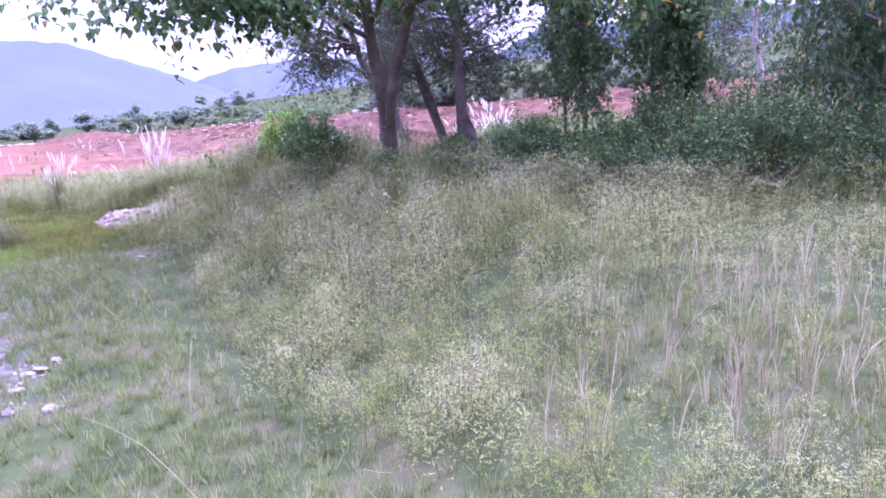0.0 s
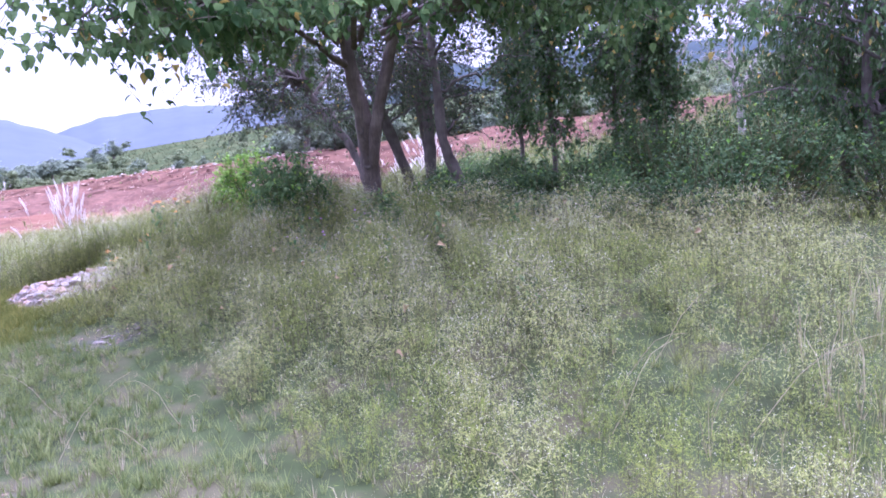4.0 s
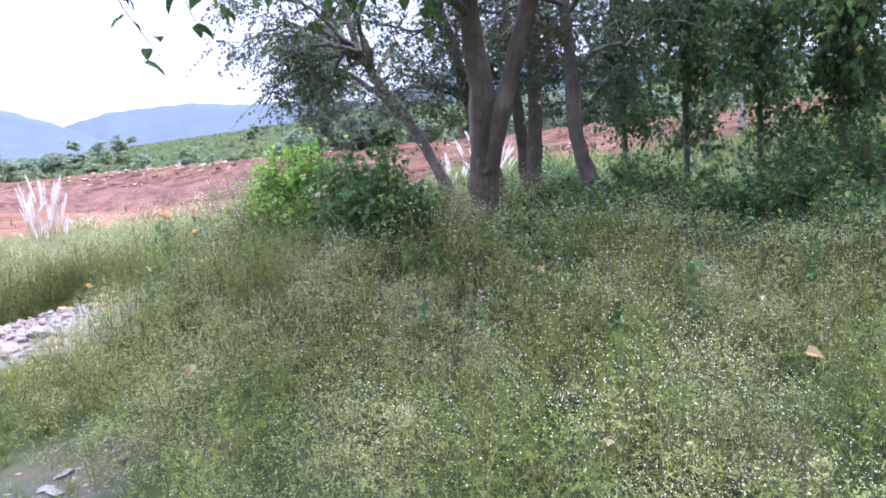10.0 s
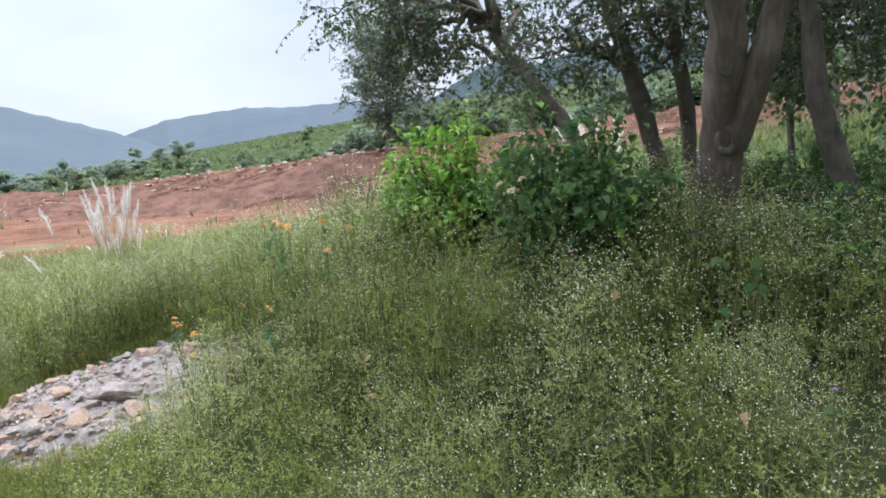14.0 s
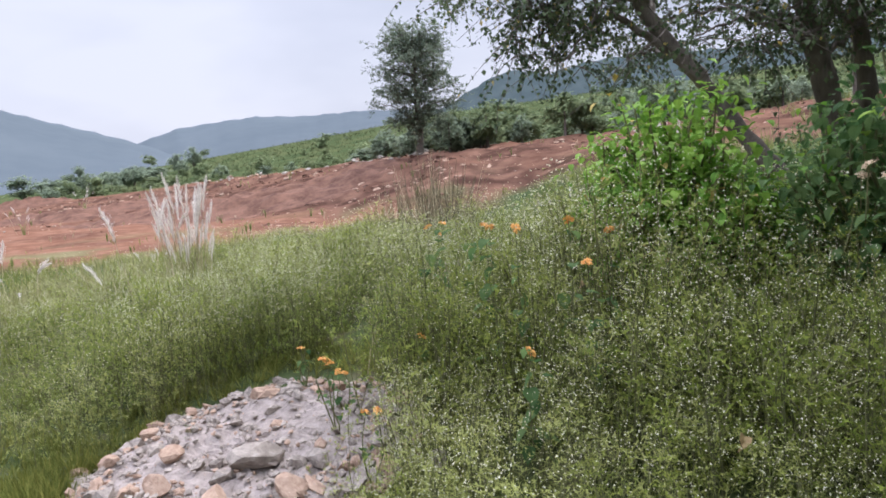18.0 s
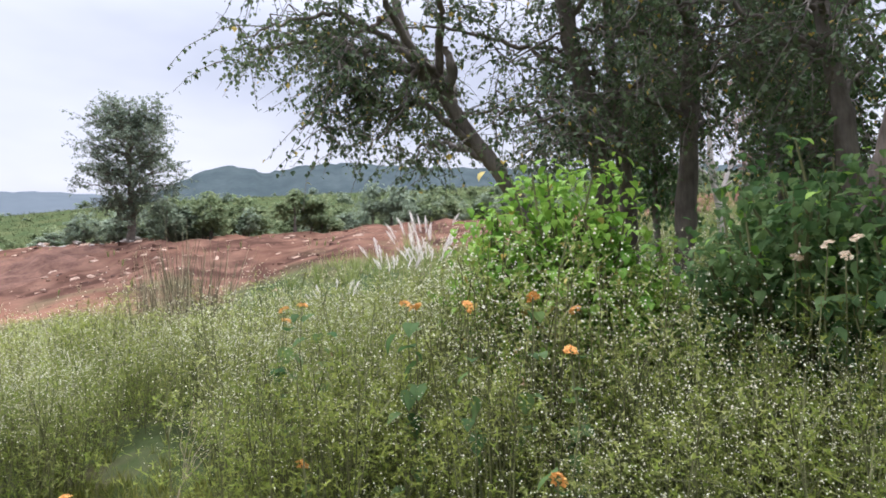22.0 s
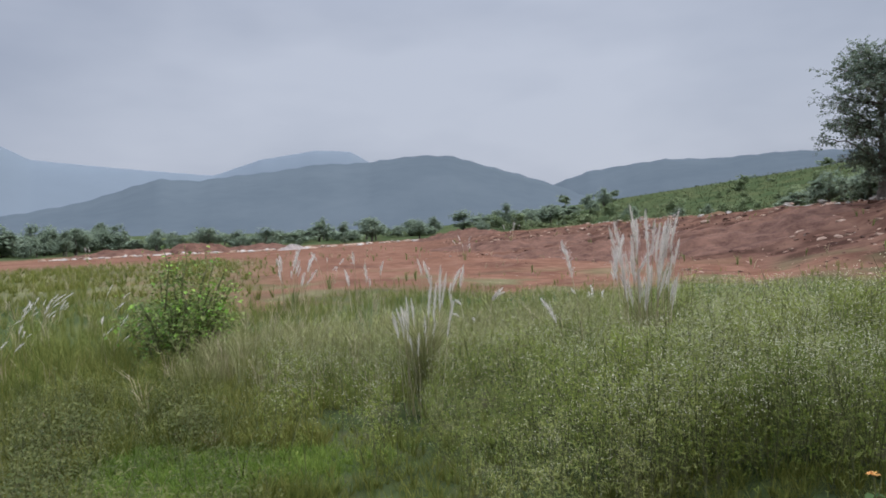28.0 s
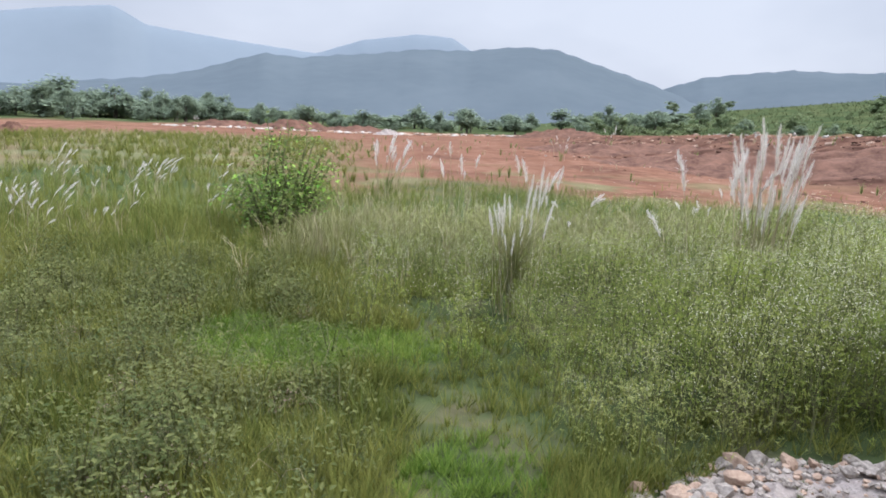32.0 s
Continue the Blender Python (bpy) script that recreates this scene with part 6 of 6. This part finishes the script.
mound("earth_mound", "low mound of dug red earth", 9.5, 70, 6.0, 0.8, M_REDCLOD, 5)
mound("earth_mound", "reddish heap of earth at the edge of the meadow", -33.6, 42, 1.6, 0.5, M_REDCLOD, 6)
mound("earth_mound", "broad bank of rough dark red earth", 22, 33, 7.0, 0.5, M_REDCLOD, 7)
mound("earth_mound", "broad bank of rough dark red earth", 30, 31, 7.0, 0.6, M_REDCLOD, 8)
mound("earth_mound", "broad bank of rough dark red earth", 14, 42, 7.0, 0.45, M_REDCLOD, 9)


def far_hut():
    x, y = at_polar(-34.9, 80)
    root = thing("hut", "small white painted hut beyond the field", "hut", (x, y, float(height(x, y)) - 0.1))
    root.rotation_euler = (0, 0, radians(35))
    bm = bmesh.new()
    bmesh.ops.create_cube(bm, size=1)
    bmesh.ops.scale(bm, vec=(1.5, 1.2, 1.0), verts=bm.verts)
    bmesh.ops.translate(bm, vec=(0, 0, 0.5), verts=bm.verts)
    me = bpy.data.meshes.new("wall")
    bm.to_mesh(me)
    bm.free()
    me.materials.append(M_WHITE)
    o = new("wall", me)
    o.parent = root
    bm = bmesh.new()
    bmesh.ops.create_cube(bm, size=1)
    bmesh.ops.scale(bm, vec=(1.7, 1.4, 0.1), verts=bm.verts)
    bmesh.ops.bevel(bm, geom=bm.edges, offset=0.03, affect="EDGES")
    bmesh.ops.translate(bm, vec=(0, 0, 1.04), verts=bm.verts)
    me = bpy.data.meshes.new("roof")
    bm.to_mesh(me)
    bm.free()
    me.materials.append(M_GRIT)
    o = new("roof", me)
    o.parent = root


far_hut()

# ---- flowering herbs, dry leaves and single stems ----
def bloom_mesh(seed):
    """A round cluster of small petals."""
    rng = np.random.default_rng(seed)
    n = 26
    d = rng.normal(0, 1, (n, 3))
    d[:, 2] = np.abs(d[:, 2])
    d /= np.linalg.norm(d, axis=1)[:, None]
    T = np.array([(0.4, 0, 0), (-0.2, 0.35, 0.05), (-0.2, -0.35, 0.05), (0, 0, 0.18)]) * 0.016
    V, F, _ = scatter((T, np.array([(0, 1, 3), (1, 2, 3), (2, 0, 3)]), np.zeros(3, int)), d * 0.016 * np.array([1.1, 1.1, 0.7]), rng.uniform(0, 6, n), rng.normal(0, 0.6, n), np.ones(n) * 1.3)
    return V, F


BLOOMS = [raw_mesh("bloom", *bloom_mesh(950 + k), [M_ORANGE]) for k in range(3)]
PEACHES = [raw_mesh("bloom", *bloom_mesh(955 + k), [M_PEACH]) for k in range(2)]
LILACS = [raw_mesh("bloom", *bloom_mesh(960 + k), [M_LILAC]) for k in range(2)]


def herb(x, y, h, blooms, seed, label, leaves=9, size=0.085, material=None, bloom_kinds=None, s=1.0):
    """A leafy stem with round flower heads at the tips."""
    rng = np.random.default_rng(seed)
    z0 = float(height(x, y))
    root = thing("flowering_herb", label, "flower", (x, y, z0), "flowering herbs among the weeds")
    tips = []
    V, F, off, nodes = [], [], 0, []
    for k in range(max(2, blooms)):
        ang = rng.uniform(0, 6.283)
        b = np.array([math.cos(ang) * h * 0.12, math.sin(ang) * h * 0.12, h * rng.uniform(0.86, 1.0)])
        p = curve_pts((0, 0, -0.03), b, 5, (math.cos(ang) * 0.04, math.sin(ang) * 0.04, 0), rng, 0.012)
        v, f = tube(p, [0.005, 0.0045, 0.004, 0.003, 0.002], 4)
        V.append(v)
        F.append(f + off)
        off += len(v)
        nodes.append(p)
        tips.append(b)
    part("stem", np.concatenate(V), np.concatenate(F), [M_STEM], root)
    nodes = np.array(nodes)
    n = leaves * len(nodes)
    ti, u = np.repeat(np.arange(len(nodes)), leaves), rng.uniform(1.6, 3.9, n)
    i = np.minimum(u.astype(int), 3)
    q = nodes[ti, i] + (nodes[ti, i + 1] - nodes[ti, i]) * (u - i)[:, None] + rng.normal(0, 0.015, (n, 3))
    yaw, tilt = leaf_orient(rng, n, 0.4)
    W, G, _ = scatter(HEART, q, yaw, tilt, size * rng.uniform(0.6, 1.2, n))
    part("foliage", W, G, [material or M_LEAF], root)
    for k in range(blooms):
        ob = new("bloom", (bloom_kinds or BLOOMS)[int(rng.integers(2))])
        ob.parent = root
        ob.location = tips[k]
        ob.rotation_euler = (rng.normal(0, 0.4), rng.normal(0, 0.4), rng.uniform(0, 6))
        ob.scale = (s, s, s)
    return root


LANT = "leafy herb with round orange flower heads among the weeds"
PALE = "leafy herb with pale peach flower heads by the bush"
for k, (x, y, z, n) in enumerate([(1.23, -0.91, 1.31, 2), (1.6, -0.32, 1.28, 2), (1.39, -1.22, 1.33, 2), (1.44, -1.53, 1.26, 2), (2.12, -2.25, 1.53, 4), (0.94, -0.17, 0.63, 3), (1.1, 0.0, 0.5, 2), (1.25, -0.55, 0.75, 1), (0.75, -0.75, 0.55, 2),
                                  (0.95, -1.6, 0.95, 1), (2.3, -2.1, 1.5, 3), (1.9, -0.1, 1.2, 1), (1.15, 0.45, 0.55, 1)]):
    herb(x, y, z - float(height(x, y)), n, 970 + k, PALE if k in (4, 10) else LANT, leaves=9 if z > 0.8 else 6, size=0.075 if z > 0.8 else 0.042, bloom_kinds=PEACHES if k in (4, 10) else None, s=1.1)
for k, (x, y, h) in enumerate([(1.3, -4.6, 0.72), (1.5, -4.3, 0.75), (1.75, -4.75, 0.8), (1.2, -4.2, 0.7)]):
    herb(x, y, h, 2, 990 + k, "small lilac-flowered herb among the weeds", 5, 0.05, None, LILACS, 0.5)
for k, (x, y, h) in enumerate([(1.6, -5.2, 0.62), (2.2, -5.4, 0.7), (2.7, -4.4, 0.75), (1.3, -7.0, 0.55), (1.9, -3.6, 0.8), (3.0, -5.8, 0.75)]):
    herb(x, y, h, 0, 1010 + k, "fresh green broad-leaved herb among the weeds", 12, 0.06, M_LEAF)


def dry_leaf_mesh(seed):
    rng = np.random.default_rng(seed)
    V, F, _ = heart_leaf(0.7, 0.28, 0.35)
    V = V + rng.normal(0, 0.02, V.shape)
    V2 = V + np.array([0, 0, -0.012])
    return np.concatenate([V, V2]), np.concatenate([F, F[:, ::-1] + len(V)])


DRY = [raw_mesh("dry_leaf", *dry_leaf_mesh(1040 + k), [m]) for k in range(3) for m in (M_BROWNL, M_TAN)]


def dry_leaves():
    """Fallen leaves caught on top of the weeds."""
    rng = np.random.default_rng(1050)
    made = 0
    while made < 26:
        x, y = rng.uniform(-0.9, 4.5), rng.uniform(-8.5, 0.6)
        if weed_zone(np.array(x), np.array(y)) < 0.6:
            continue
        z = float(height(x, y)) + (0.62 + 0.2 * float(wob(x, y, 2.6, 9.0))) * rng.uniform(0.75, 1.05) * (0.62 + 0.38 * float(smooth(-9.5, -6.5, y)))
        ob = new("dry_leaf", DRY[int(rng.integers(6))])
        k = rng.uniform(0.04, 0.07)
        ob.location, ob.scale = (x, y, z), (k, k, k)
        ob.rotation_euler = (rng.normal(0, 0.7), rng.normal(0, 0.7), rng.uniform(0, 6.283))
        tagged(ob, "curled dry leaf caught in the weeds", "leaf", "fallen leaves on the weeds")
        made += 1


dry_leaves()


def bare_stems():
    rng = np.random.default_rng(1060)
    x, y = 1.42, 0.26
    root = thing("dead_plant", "thin straw-coloured dead plant forking beside the dark hollow", "dead plant", (x, y, float(height(x, y))))
    fork = np.array([0.055, -0.07, 0.23])
    v, f = tube(curve_pts((0, 0, -0.05), fork, 5, (0, 0, 0), rng, 0.004), np.linspace(0.005, 0.004, 5), 5)
    part("stalk", v, f, [M_STRAW], root)
    for side, top in ((0.25, 0.4), (0.21, 0.46), (0.12, 0.56), (0.16, 0.53), (0.05, 0.45), (0.18, 0.3)):
        tip = np.array([0.6 * side, -0.8 * side, top]) + rng.normal(0, 0.015, 3)
        v, f = tube(curve_pts(fork * rng.uniform(0.7, 1.0), tip, 5, (0, 0, 0.02), rng, 0.006), np.linspace(0.0034, 0.0012, 5), 4)
        part("branch", v, f, [M_STRAW], root)
    # long bent straws lying over the weeds near the start, and among the low herbs
    for k in range(70):
        x, y = (rng.uniform(-1.6, 3.0), rng.uniform(-10.6, -5.0)) if k < 46 else (rng.uniform(-3.6, -1.3), rng.uniform(0.5, 2.6))
        z0 = float(height(x, y))
        ang, L = rng.uniform(0, 6.283), rng.uniform(0.35, 0.8) * (1 if k < 46 else 0.55)
        p = curve_pts((0, 0, 0), (math.cos(ang) * L * 0.7, math.sin(ang) * L * 0.7, L * (0.75 if k < 46 else 0.35)), 6, (0, 0, 0.12), rng, 0.008)
        w = 0.0024 if k < 46 else 0.0013
        v, f = tube(p, np.linspace(w, w * 0.4, 6), 4)
        ob = new("straw", raw_mesh("straw", v, f, [M_STRAW]))
        ob.location = (x, y, z0 - 0.02)
        tagged(ob, "bent dry straw standing among the weeds", "straw", "dry straws in the meadow")


bare_stems()


def path_stones():
    """Loose stones and chippings on the worn track."""
    rng = np.random.default_rng(1080)
    kinds = []
    for k in range(4):
        me = rock(1081 + k, 0.55)
        me.materials.append(M_STONE if k % 2 else M_GRIT)
        kinds.append(me)
    made = 0
    while made < 240:
        x, y = rng.uniform(-4.2, 0.2), rng.uniform(-9.0, -2.4)
        if float(gravel_mask(np.array(x), np.array(y))) < 0.25:
            continue
        ob = new("stone", kinds[int(rng.integers(4))])
        k = 0.025 + 0.13 * rng.random() ** 3
        ob.location = (x, y, float(height(x, y)) + 0.1 * k)
        ob.scale = (k * 1.3, k, k * 0.7)
        ob.rotation_euler = (0, 0, rng.uniform(0, 6.283))
        tagged(ob, "small pale stone lying on the worn track", "stone", "stones on the track")
        made += 1

    # loose gravel between them
    t = rock(1090, 0.6)
    V = np.array([tuple(v.co) for v in t.vertices])
    F = np.array([tuple(p.vertices) for p in t.polygons])
    x, y = points(rng, 16000, -4.4, 0.6, -9.0, -2.2, gravel_mask)
    n = len(x)
    W, G, _ = scatter((V, F, np.zeros(len(F), int)), np.stack([x, y, height(x, y)], -1), rng.uniform(0, 6.283, n), rng.normal(0, 0.4, n), 0.008 + 0.04 * rng.random(n) ** 3)
    M = np.repeat(rng.integers(0, 3, n), len(F))
    tagged(new("gravel", raw_mesh("gravel", W, G, [M_GRIT, M_STONE, M_RSTONE], M)), "fine pale gravel strewn over the worn track", "gravel", kind="stuff")


path_stones()
